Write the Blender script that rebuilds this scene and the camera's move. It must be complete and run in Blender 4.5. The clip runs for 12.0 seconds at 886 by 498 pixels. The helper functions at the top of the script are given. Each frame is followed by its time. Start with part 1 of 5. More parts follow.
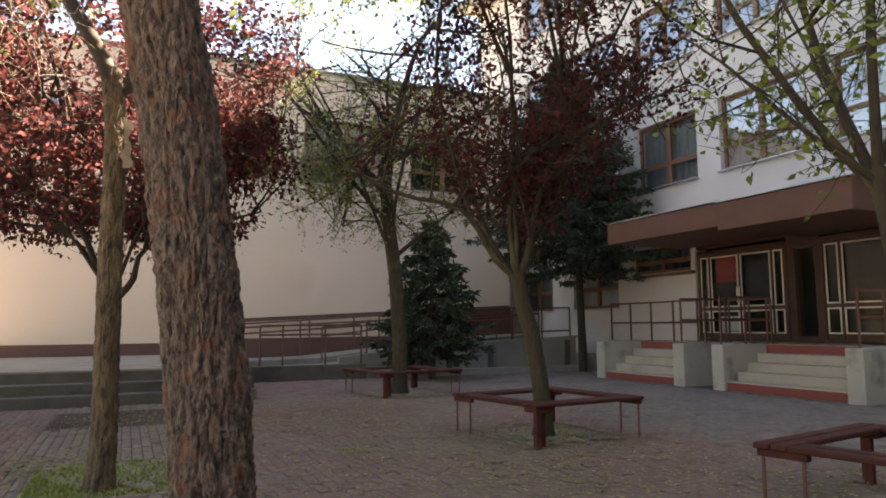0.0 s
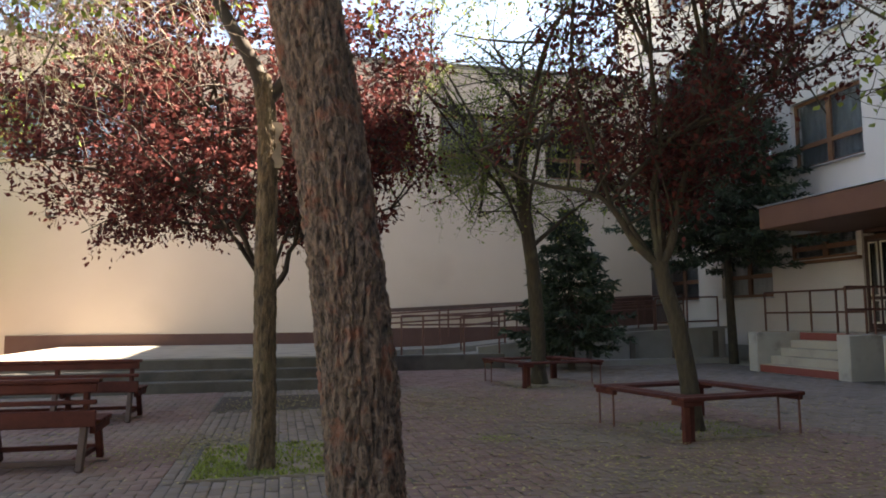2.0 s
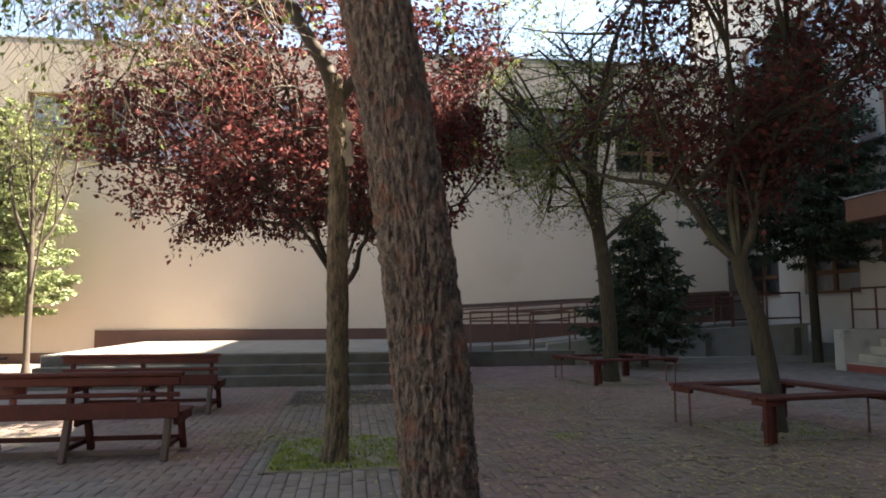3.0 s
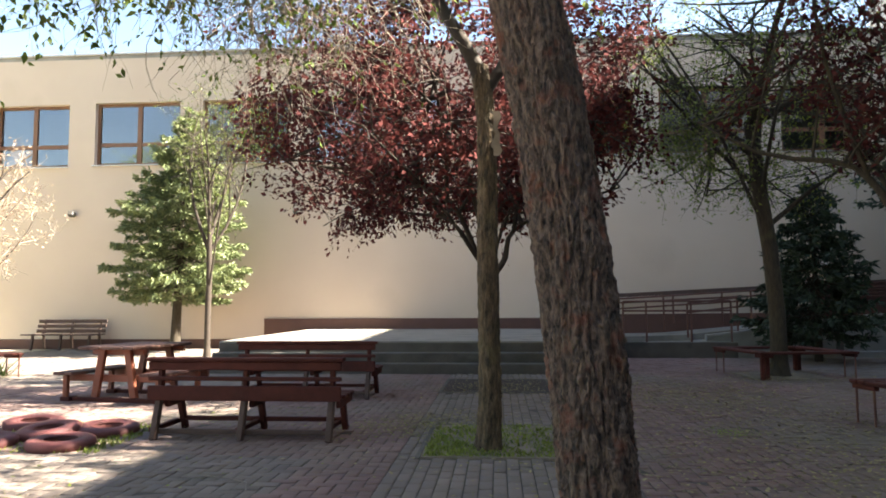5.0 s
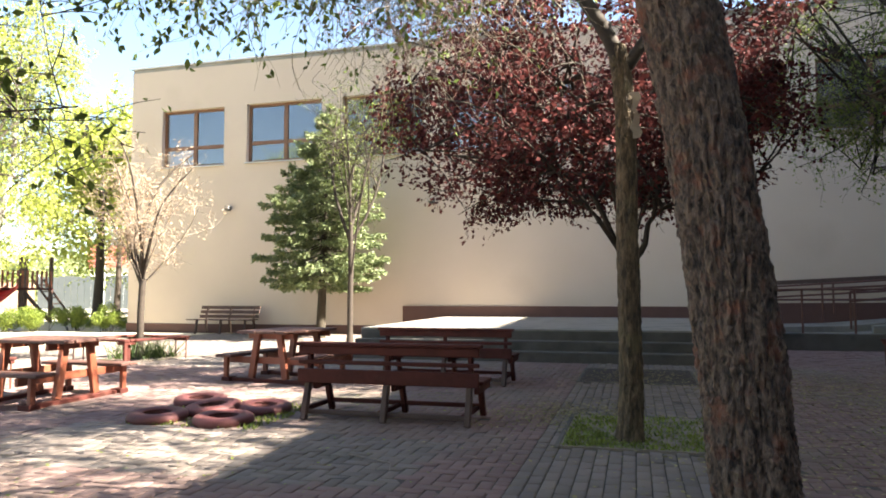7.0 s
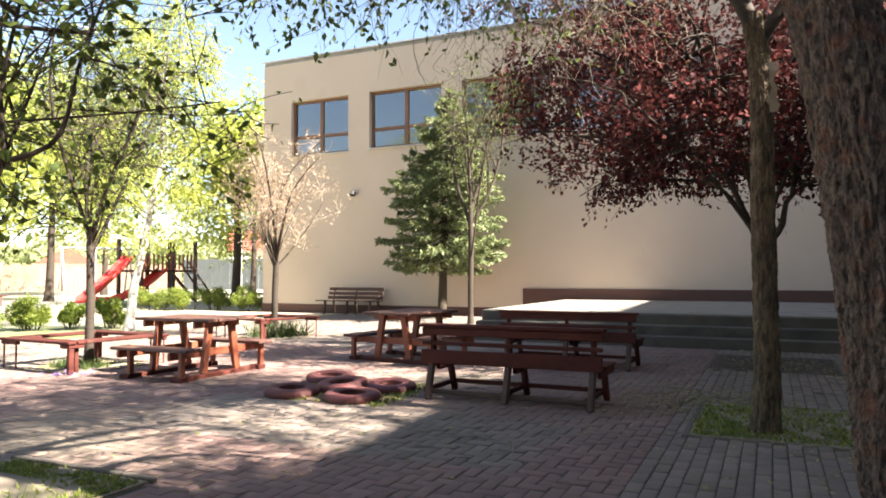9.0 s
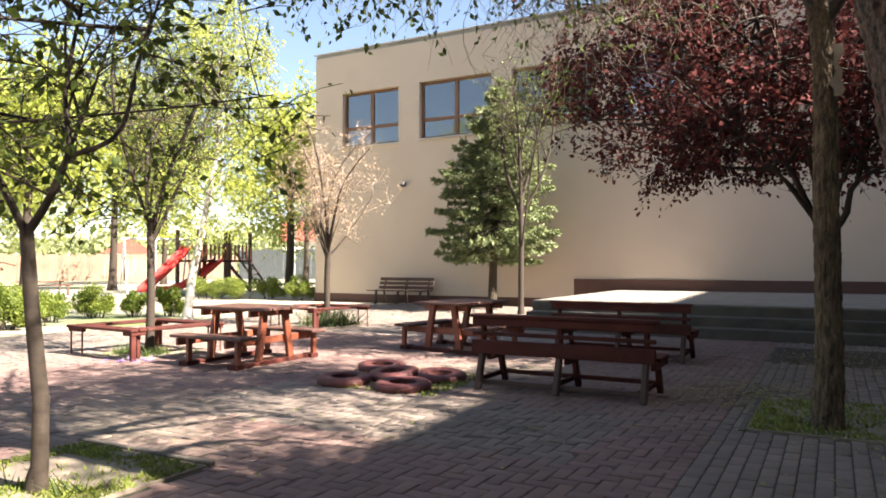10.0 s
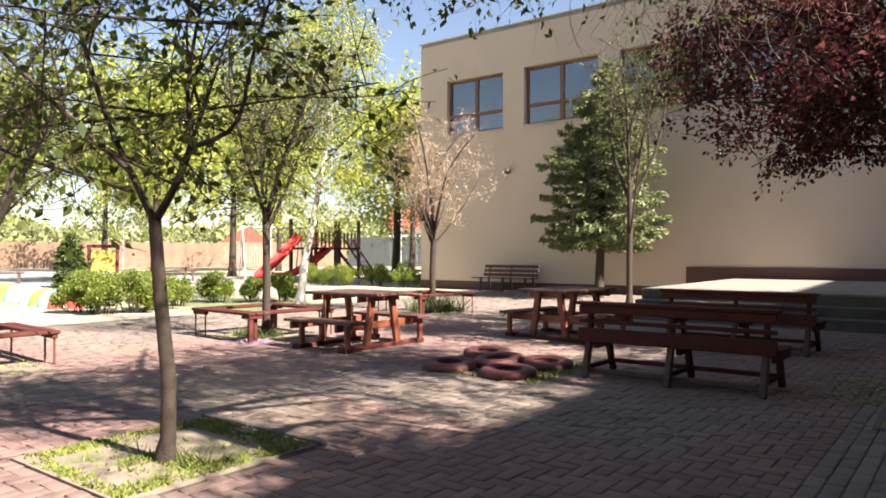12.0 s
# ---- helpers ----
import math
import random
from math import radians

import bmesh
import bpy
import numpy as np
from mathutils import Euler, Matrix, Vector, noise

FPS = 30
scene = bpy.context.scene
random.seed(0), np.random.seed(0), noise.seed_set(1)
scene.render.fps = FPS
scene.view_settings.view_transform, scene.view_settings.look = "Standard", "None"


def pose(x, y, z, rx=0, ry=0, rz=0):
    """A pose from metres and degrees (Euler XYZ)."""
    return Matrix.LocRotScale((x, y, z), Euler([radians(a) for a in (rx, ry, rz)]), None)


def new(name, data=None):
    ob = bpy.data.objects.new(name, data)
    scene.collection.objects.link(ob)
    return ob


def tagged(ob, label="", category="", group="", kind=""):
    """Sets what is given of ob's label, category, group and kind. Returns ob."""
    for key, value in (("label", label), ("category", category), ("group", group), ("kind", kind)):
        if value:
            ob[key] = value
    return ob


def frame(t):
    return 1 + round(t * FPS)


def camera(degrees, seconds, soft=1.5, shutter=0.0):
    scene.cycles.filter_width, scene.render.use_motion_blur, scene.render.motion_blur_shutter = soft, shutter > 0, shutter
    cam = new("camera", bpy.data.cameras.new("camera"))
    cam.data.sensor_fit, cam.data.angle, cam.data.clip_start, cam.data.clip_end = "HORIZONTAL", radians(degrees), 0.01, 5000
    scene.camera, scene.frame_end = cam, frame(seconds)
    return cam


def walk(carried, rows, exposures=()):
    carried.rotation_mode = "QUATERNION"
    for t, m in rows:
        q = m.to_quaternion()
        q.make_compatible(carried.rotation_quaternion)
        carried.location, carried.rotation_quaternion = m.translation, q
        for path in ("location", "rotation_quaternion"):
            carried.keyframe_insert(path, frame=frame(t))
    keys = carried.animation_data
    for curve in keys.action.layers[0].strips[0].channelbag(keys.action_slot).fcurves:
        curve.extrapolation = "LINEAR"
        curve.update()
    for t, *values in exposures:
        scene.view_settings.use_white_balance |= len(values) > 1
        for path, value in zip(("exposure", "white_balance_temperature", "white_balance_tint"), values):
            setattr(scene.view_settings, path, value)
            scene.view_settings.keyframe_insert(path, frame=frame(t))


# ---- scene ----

cam = camera(64.12, 12.0, soft=1.8)
# seconds, eye x y z, yaw, pitch, roll
PATH = [
    (0.0, 0.0012, 0.0078, 1.2625, -23.98, 6.21, 0.38),
    (0.5, -0.0015, 0.0165, 1.2601, -21.58, 6.0, 0.46),
    (1.0, -0.0074, 0.0207, 1.2595, -18.87, 5.81, 0.44),
    (1.5, -0.0124, 0.0227, 1.2601, -16.17, 5.64, 0.42),
    (2.0, -0.0189, 0.0269, 1.2607, -13.0, 5.5, 0.4),
    (2.5, -0.0257, 0.0346, 1.2613, -10.23, 5.38, 0.35),
    (4.5, -0.0455, 0.0533, 1.2602, 1.41, 4.75, 0.27),
    (5.0, -0.0524, 0.0626, 1.26, 4.43, 4.45, 0.28),
    (5.5, -0.0578, 0.0688, 1.2582, 7.13, 4.22, 0.3),
    (6.0, -0.0637, 0.0724, 1.2601, 9.89, 3.86, 0.33),
    (6.5, -0.07, 0.0726, 1.2577, 12.48, 3.67, 0.29),
    (7.0, -0.0776, 0.07, 1.2568, 15.23, 3.53, 0.18),
    (9.0, -0.0885, 0.0509, 1.2646, 24.87, 2.11, 0.08),
    (9.5, -0.0914, 0.0557, 1.2654, 26.86, 1.72, 0.07),
    (10.0, -0.092, 0.0558, 1.2654, 28.92, 1.32, 0.03),
    (10.5, -0.0929, 0.0579, 1.2666, 30.85, 1.0, -0.01),
    (11.0, -0.0953, 0.0654, 1.2633, 32.78, 0.72, 0.06),
    (11.5, -0.1046, 0.0722, 1.2612, 35.11, 0.48, 0.0),
    (12.0, -0.1127, 0.0804, 1.2531, 37.37, 0.32, 0.02),
]
EXPOSURES = [(0.0, 3.85, 8500, 19), (2.5, 3.5, 7700, 14), (5.5, 3.3, 7000, 10), (7.0, 3.2, 6900, 10), (9.5, 2.75, 7000, 14), (12.0, 2.15, 7000, 17)]
walk(cam, [(t, pose(x, y, z, 90 + pitch, roll, yaw)) for t, x, y, z, yaw, pitch, roll in PATH], EXPOSURES)

# ---------------------------------------------------------------- light
SUN_EL, SUN_AZ = radians(42.0), radians(88.6)  # azimuth clockwise from +y
to_sun = Vector((math.cos(SUN_EL) * math.sin(SUN_AZ), math.cos(SUN_EL) * math.cos(SUN_AZ), math.sin(SUN_EL)))
world = bpy.data.worlds.new("sky")
scene.world = world
world.use_nodes = True
wn = world.node_tree.nodes
sky = wn.new("ShaderNodeTexSky")
sky.sky_type = "NISHITA"
sky.sun_disc = False
sky.sun_elevation, sky.sun_rotation = SUN_EL, SUN_AZ
sky.dust_density, sky.air_density = 0.8, 1.0
wn["Background"].inputs[1].default_value = 0.05
world.node_tree.links.new(sky.outputs[0], wn["Background"].inputs[0])
sun_data = bpy.data.lights.new("sun", "SUN")
sun_data.energy, sun_data.angle, sun_data.color = 5.0, radians(0.55), (1.0, 0.965, 0.90)
sun_ob = new("sun", sun_data)
sun_ob.matrix_world = Matrix.Translation((20, -5, 30)) @ to_sun.to_track_quat("Z", "Y").to_matrix().to_4x4()


# ---------------------------------------------------------------- materials
def material(name, c1, c2, scale=6.0, rough=0.8, bump=0.3, stretch=(1, 1, 1), fine=60.0, dirt=None, metal=0.0, island=0.0, objrand=0.0, depth=0.02, translucent=0.0, spec=0.5, contrast=1.0):
    """Two colours mixed by coarse and fine noise, with bump; optional dirt colour in broad blotches and variation by island or object."""
    m = bpy.data.materials.new(name)
    m.use_nodes = True
    nt = m.node_tree
    N, L = nt.nodes, nt.links
    bsdf = N["Principled BSDF"]
    mp = N.new("ShaderNodeMapping")
    mp.inputs["Scale"].default_value = stretch
    geo = N.new("ShaderNodeNewGeometry")
    L.new(geo.outputs["Position"], mp.inputs["Vector"])
    n1, n2 = N.new("ShaderNodeTexNoise"), N.new("ShaderNodeTexNoise")
    n1.inputs["Scale"].default_value, n1.inputs["Detail"].default_value = scale, 5
    n2.inputs["Scale"].default_value, n2.inputs["Detail"].default_value = fine, 4
    for n in (n1, n2):
        L.new(mp.outputs[0], n.inputs["Vector"])
    add = N.new("ShaderNodeMath")
    add.operation = "MULTIPLY_ADD"
    add.inputs[1].default_value = 0.55
    L.new(n2.outputs["Fac"], add.inputs[0])
    half = N.new("ShaderNodeMath")
    half.operation = "MULTIPLY_ADD"
    half.inputs[1].default_value, half.inputs[2].default_value = 1.3, -0.42
    L.new(n1.outputs["Fac"], half.inputs[0])
    L.new(half.outputs[0], add.inputs[2])
    fac = add.outputs[0]
    if contrast != 1.0:
        con = N.new("ShaderNodeMath")
        con.operation, con.use_clamp = "MULTIPLY_ADD", True
        con.inputs[1].default_value, con.inputs[2].default_value = contrast, 0.5 - 0.5 * contrast
        L.new(fac, con.inputs[0])
        fac = con.outputs[0]
    for amount, out in ((island, geo.outputs["Random Per Island"]), (objrand, None)):
        if amount:
            if out is None:
                out = N.new("ShaderNodeObjectInfo").outputs["Random"]
            ma = N.new("ShaderNodeMath")
            ma.operation = "MULTIPLY_ADD"
            ma.inputs[1].default_value = amount
            L.new(out, ma.inputs[0])
            sub = N.new("ShaderNodeMath")
            sub.operation = "SUBTRACT"
            sub.inputs[1].default_value = amount / 2
            L.new(fac, sub.inputs[0])
            L.new(sub.outputs[0], ma.inputs[2])
            fac = ma.outputs[0]
    mix = N.new("ShaderNodeMix")
    mix.data_type = "RGBA"
    mix.inputs["A"].default_value, mix.inputs["B"].default_value = (*c1, 1), (*c2, 1)
    L.new(fac, mix.inputs["Factor"])
    col = mix.outputs["Result"]
    if dirt:
        n3, ramp, mix2 = N.new("ShaderNodeTexNoise"), N.new("ShaderNodeValToRGB"), N.new("ShaderNodeMix")
        n3.inputs["Scale"].default_value, n3.inputs["Detail"].default_value = dirt[1], 6
        L.new(geo.outputs["Position"], n3.inputs["Vector"])
        ramp.color_ramp.elements[0].position, ramp.color_ramp.elements[1].position = dirt[2], min(1.0, dirt[2] + 0.2)
        L.new(n3.outputs["Fac"], ramp.inputs[0])
        mix2.data_type = "RGBA"
        mix2.inputs["B"].default_value = (*dirt[0], 1)
        L.new(ramp.outputs[0], mix2.inputs["Factor"])
        L.new(col, mix2.inputs["A"])
        col = mix2.outputs["Result"]
    L.new(col, bsdf.inputs["Base Color"])
    bsdf.inputs["Roughness"].default_value, bsdf.inputs["Metallic"].default_value = rough, metal
    bsdf.inputs["Specular IOR Level"].default_value = spec
    if bump:
        b = N.new("ShaderNodeBump")
        b.inputs["Strength"].default_value, b.inputs["Distance"].default_value = bump, depth
        L.new(add.outputs[0], b.inputs["Height"])
        L.new(b.outputs[0], bsdf.inputs["Normal"])
    if translucent:
        tr, ms = N.new("ShaderNodeBsdfTranslucent"), N.new("ShaderNodeMixShader")
        ms.inputs[0].default_value = translucent
        L.new(col, tr.inputs[0])
        L.new(bsdf.outputs[0], ms.inputs[1])
        L.new(tr.outputs[0], ms.inputs[2])
        L.new(ms.outputs[0], N["Material Output"].inputs["Surface"])
    return m


def glass(name, tint, rough=0.02, ior=2.05):
    m = bpy.data.materials.new(name)
    m.use_nodes = True
    b = m.node_tree.nodes["Principled BSDF"]
    b.inputs["Base Color"].default_value = (*tint, 1)
    b.inputs["Roughness"].default_value = rough
    b.inputs["Transmission Weight"].default_value = 1.0
    b.inputs["IOR"].default_value = ior
    return m


M_PLASTER = material("cream_plaster", (0.51, 0.41, 0.322), (0.585, 0.478, 0.38), 0.7, 0.9, 0.25, fine=90, dirt=((0.45, 0.357, 0.277), 0.35, 0.62), depth=0.004)
M_PLASTER2 = material("grey_white_plaster", (0.50, 0.455, 0.42), (0.60, 0.55, 0.51), 0.7, 0.9, 0.2, fine=90, dirt=((0.42, 0.38, 0.35), 0.4, 0.60), depth=0.004)
M_BROWN = material("brown_plinth_paint", (0.085, 0.038, 0.028), (0.12, 0.055, 0.04), 3, 0.75, 0.2, fine=70, depth=0.004)
M_CONC = material("weathered_concrete", (0.20, 0.19, 0.17), (0.34, 0.32, 0.29), 1.6, 0.92, 0.4, fine=45, dirt=((0.12, 0.115, 0.10), 1.1, 0.56), depth=0.006)
M_CONCD = material("dark_concrete", (0.066, 0.056, 0.046), (0.155, 0.132, 0.106), 2.2, 0.92, 0.5, fine=45, dirt=((0.05, 0.047, 0.04), 1.7, 0.53), depth=0.006)
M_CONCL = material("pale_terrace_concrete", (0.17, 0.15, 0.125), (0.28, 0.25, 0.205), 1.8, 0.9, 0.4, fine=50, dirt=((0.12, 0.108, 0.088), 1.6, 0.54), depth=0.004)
M_CHEEK = material("pale_stained_cheek_concrete", (0.33, 0.305, 0.26), (0.47, 0.43, 0.37), 1.8, 0.9, 0.4, fine=50, dirt=((0.17, 0.155, 0.13), 2.2, 0.55), depth=0.004)
M_STEP = material("beige_step_concrete", (0.34, 0.29, 0.23), (0.45, 0.39, 0.31), 2, 0.9, 0.3, fine=60, dirt=((0.2, 0.17, 0.14), 1.5, 0.6), depth=0.004)
M_REDSTEP = material("red_painted_riser", (0.20, 0.045, 0.035), (0.27, 0.07, 0.055), 4, 0.8, 0.2, fine=60, depth=0.003)
M_FRAME = material("brown_window_frame", (0.13, 0.055, 0.025), (0.21, 0.095, 0.045), 5, 0.5, 0.15, stretch=(1, 1, 0.2), fine=80, depth=0.002)
M_DOOR = material("dark_brown_door_frame", (0.05, 0.022, 0.016), (0.08, 0.035, 0.025), 5, 0.5, 0.15, fine=80, depth=0.002)
M_TRIMW = material("pale_aluminium_bead", (0.62, 0.56, 0.46), (0.72, 0.66, 0.56), 8, 0.45, 0.05, fine=60, metal=0.2)
M_CANOPY = material("brown_canopy_fascia", (0.12, 0.05, 0.03), (0.17, 0.075, 0.045), 2, 0.6, 0.15, fine=50, depth=0.003)
M_RAIL = material("brown_painted_steel", (0.09, 0.035, 0.025), (0.15, 0.06, 0.04), 9, 0.5, 0.15, fine=70, metal=0.1, depth=0.002)
M_WOODR = material("red_brown_stained_wood", (0.044, 0.011, 0.008), (0.105, 0.027, 0.019), 5, 0.75, 0.5, stretch=(1, 1, 1), fine=55, dirt=((0.11, 0.05, 0.036), 3.0, 0.62), objrand=0.45, depth=0.006, spec=0.25)
M_WOODO = material("orange_brown_stained_wood", (0.15, 0.038, 0.018), (0.25, 0.075, 0.038), 5, 0.5, 0.4, fine=55, dirt=((0.30, 0.18, 0.11), 2.5, 0.64), objrand=0.3, depth=0.004)
# shade over the picnic tables is put into this dark board colour
M_WOODT = material("shade_toned_red_brown_boards", (0.06, 0.025, 0.019), (0.135, 0.064, 0.046), 5, 0.6, 0.4, fine=55, dirt=((0.16, 0.10, 0.072), 2.5, 0.60), objrand=0.4, depth=0.004)
M_WOODG = material("weathered_grey_brown_wood", (0.052, 0.028, 0.021), (0.105, 0.062, 0.047), 6, 0.75, 0.4, fine=60, objrand=0.3, depth=0.004)
M_TYRE = material("red_painted_rubber", (0.075, 0.020, 0.019), (0.15, 0.042, 0.038), 9, 0.7, 0.3, fine=70, dirt=((0.08, 0.03, 0.03), 4, 0.55), objrand=0.3, depth=0.004)
M_BARK = material("furrowed_bark", (0.028, 0.021, 0.018), (0.245, 0.172, 0.130), 26, 0.8, 1.0, stretch=(1.6, 1.6, 0.55), fine=95, dirt=((0.24, 0.092, 0.056), 11, 0.53), depth=0.045, contrast=2.2)
M_BARKB = material("ribbed_olive_brown_bark", (0.028, 0.020, 0.012), (0.175, 0.120, 0.070), 20, 0.9, 1.0, stretch=(1.6, 1.6, 0.4), fine=70, dirt=((0.13, 0.11, 0.055), 5, 0.58), depth=0.025, contrast=2.0)
M_BARK2 = material("grey_brown_bark", (0.018, 0.014, 0.009), (0.075, 0.056, 0.034), 16, 0.92, 1.0, stretch=(2, 2, 0.5), fine=60, dirt=((0.11, 0.10, 0.05), 2, 0.58), depth=0.012)
M_BARKS = material("smooth_dark_bark", (0.019, 0.013, 0.009), (0.056, 0.039, 0.025), 14, 0.85, 0.5, stretch=(1, 1, 2), fine=60, depth=0.006)
M_BIRCH = material("white_birch_bark", (0.40, 0.36, 0.32), (0.60, 0.56, 0.50), 4, 0.8, 0.3, stretch=(1, 1, 4), fine=30, dirt=((0.06, 0.05, 0.045), 4.5, 0.55), depth=0.006)
M_TWIG = material("pale_bare_twig", (0.16, 0.125, 0.092), (0.30, 0.24, 0.18), 12, 0.8, 0.2, fine=60)
M_PLUM = material("purple_plum_leaf", (0.046, 0.015, 0.016), (0.135, 0.038, 0.033), 1.2, 0.8, 0.0, fine=25, island=0.9, translucent=0.28, spec=0.12)
M_LEAFG = material("fresh_green_leaf", (0.09, 0.125, 0.022), (0.26, 0.31, 0.06), 2, 0.5, 0.0, fine=25, island=0.9, translucent=0.45)
M_LEAFY = material("yellow_green_birch_leaf", (0.24, 0.29, 0.045), (0.42, 0.46, 0.09), 1.5, 0.55, 0.0, fine=20, island=0.9, translucent=0.5)
# pale haze of distance is mixed into this leaf colour
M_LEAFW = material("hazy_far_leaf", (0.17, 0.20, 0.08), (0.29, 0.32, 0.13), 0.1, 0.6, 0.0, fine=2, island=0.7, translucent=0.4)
M_LEAFM = material("mid_green_leaf", (0.045, 0.072, 0.014), (0.15, 0.195, 0.04), 2, 0.6, 0.0, fine=25, island=0.9, translucent=0.35, spec=0.25)
M_LEAFD = material("dark_green_leaf", (0.03, 0.055, 0.014), (0.09, 0.13, 0.028), 3, 0.55, 0.0, fine=25, island=0.9, translucent=0.35)
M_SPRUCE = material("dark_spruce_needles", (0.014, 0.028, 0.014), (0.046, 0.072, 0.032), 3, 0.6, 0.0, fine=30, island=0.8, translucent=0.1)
# brighter copy of the needle green, with sunlight put into its colour
M_SPRUCEL = material("sunlit_spruce_needles", (0.10, 0.132, 0.056), (0.25, 0.285, 0.12), 3, 0.6, 0.0, fine=30, island=0.8, translucent=0.25)
M_BUD = material("pinkish_bud", (0.36, 0.24, 0.15), (0.52, 0.38, 0.25), 4, 0.7, 0.0, fine=30, island=0.8, translucent=0.4)
M_HEDGE = material("bright_hedge_leaf", (0.08, 0.125, 0.016), (0.25, 0.30, 0.05), 2, 0.55, 0.0, fine=25, island=0.9, translucent=0.4)
M_GRASS = material("spring_grass", (0.10, 0.135, 0.022), (0.28, 0.32, 0.06), 3, 0.7, 0.0, fine=25, island=0.9, translucent=0.3)
M_SOIL = material("dry_earth", (0.15, 0.12, 0.09), (0.28, 0.225, 0.17), 4, 0.95, 0.6, fine=60, dirt=((0.06, 0.085, 0.02), 3.0, 0.55), depth=0.02)
M_SOILD = material("dark_damp_earth", (0.035, 0.024, 0.019), (0.075, 0.052, 0.040), 5, 0.95, 0.6, fine=60, dirt=((0.10, 0.08, 0.05), 3.0, 0.62), depth=0.02)
M_LITTER = material("dry_leaf_litter", (0.12, 0.10, 0.04), (0.34, 0.28, 0.13), 5, 0.85, 0.0, fine=40, island=1.0)
M_GROUND = material("sandy_ground", (0.26, 0.225, 0.165), (0.40, 0.355, 0.27), 0.35, 0.95, 0.4, fine=12, dirt=((0.09, 0.135, 0.03), 0.16, 0.50), depth=0.02)
M_JOINT = material("sandy_joint_bed", (0.05, 0.041, 0.033), (0.10, 0.082, 0.063), 3, 0.95, 0.4, fine=60, dirt=((0.05, 0.065, 0.02), 1.2, 0.58), depth=0.01)
M_PAVR = material("red_brown_paver", (0.155, 0.094, 0.081), (0.25, 0.157, 0.133), 1.3, 0.9, 0.5, fine=70, island=0.38, objrand=0.38, dirt=((0.19, 0.15, 0.115), 0.45, 0.46), depth=0.004)
M_PAVG = material("grey_paver", (0.135, 0.106, 0.088), (0.225, 0.178, 0.146), 1.3, 0.9, 0.5, fine=70, island=0.5, objrand=0.5, dirt=((0.10, 0.095, 0.06), 0.7, 0.62), depth=0.004)
M_GLASS = glass("window_glass", (0.9, 0.95, 0.97))
M_GLASSD = glass("door_glass", (0.75, 0.78, 0.78), 0.02, 1.35)
# darkness of unlit rooms is put into this colour
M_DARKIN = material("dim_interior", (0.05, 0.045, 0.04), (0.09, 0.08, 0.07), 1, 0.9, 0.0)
M_CURTAIN = material("white_lace_curtain", (0.22, 0.22, 0.225), (0.36, 0.36, 0.365), 6, 0.9, 0.2, stretch=(3, 3, 0.3), fine=40)
M_METALW = material("sheet_metal_coping", (0.42, 0.42, 0.43), (0.55, 0.55, 0.56), 3, 0.4, 0.1, fine=40, metal=0.7)
M_PLASTR = material("red_slide_plastic", (0.42, 0.022, 0.02), (0.55, 0.04, 0.03), 3, 0.4, 0.05, fine=40)
M_FENCER = material("red_brown_fence_boards", (0.17, 0.10, 0.068), (0.27, 0.17, 0.115), 2, 0.8, 0.2, fine=20, island=0.4)
M_FENCEG = material("grey_green_fence_panel", (0.055, 0.066, 0.07), (0.09, 0.10, 0.105), 2, 0.7, 0.1, fine=20)
M_ROOFT = material("red_roof_tiles", (0.20, 0.045, 0.03), (0.31, 0.085, 0.055), 2, 0.85, 0.3, fine=15)
M_HOUSE = material("white_house_render", (0.60, 0.58, 0.54), (0.72, 0.70, 0.66), 1, 0.9, 0.1, fine=20)
M_POST = material("galvanised_post", (0.45, 0.46, 0.46), (0.58, 0.59, 0.59), 5, 0.5, 0.05, fine=40, metal=0.6)
M_BLACK = material("black_lamp_housing", (0.02, 0.02, 0.02), (0.04, 0.04, 0.04), 8, 0.5, 0.05, fine=40)
M_POSTER = material("red_poster_paper", (0.36, 0.03, 0.03), (0.46, 0.06, 0.05), 6, 0.7, 0.0, fine=30)
M_PAPER = material("white_notice_paper", (0.6, 0.6, 0.58), (0.72, 0.72, 0.7), 6, 0.8, 0.0, fine=30)
M_ASPH = material("pale_asphalt", (0.20, 0.20, 0.20), (0.28, 0.28, 0.27), 1, 0.95, 0.2, fine=30)
M_YEL = material("yellow_board", (0.30, 0.22, 0.035), (0.50, 0.39, 0.08), 9, 0.7, 0.0, fine=30)
M_PURPLE = material("violet_petal", (0.22, 0.13, 0.34), (0.36, 0.24, 0.48), 6, 0.7, 0.0, fine=30, island=0.6)


# ---------------------------------------------------------------- builders
def thing(name, label, category, at=(0, 0, 0), rz=0.0, group="", kind=""):
    ob = new(name)
    ob.empty_display_size = 0.1
    ob.matrix_basis = pose(*at, 0, 0, rz)
    return tagged(ob, label, category, group, kind)


def link(name, mesh, mat, parent=None, label=""):
    ob = new(name, mesh)
    if mat is not None and not mesh.materials:
        mesh.materials.append(mat)
    if parent is not None:
        ob.parent = parent
    if label:
        ob["label"] = label
    return ob


def part(name, bm, mat, parent=None, label="", smooth=False):
    mesh = bpy.data.meshes.new(name)
    bm.to_mesh(mesh)
    bm.free()
    if smooth:
        mesh.polygons.foreach_set("use_smooth", [True] * len(mesh.polygons))
    return link(name, mesh, mat, parent, label)


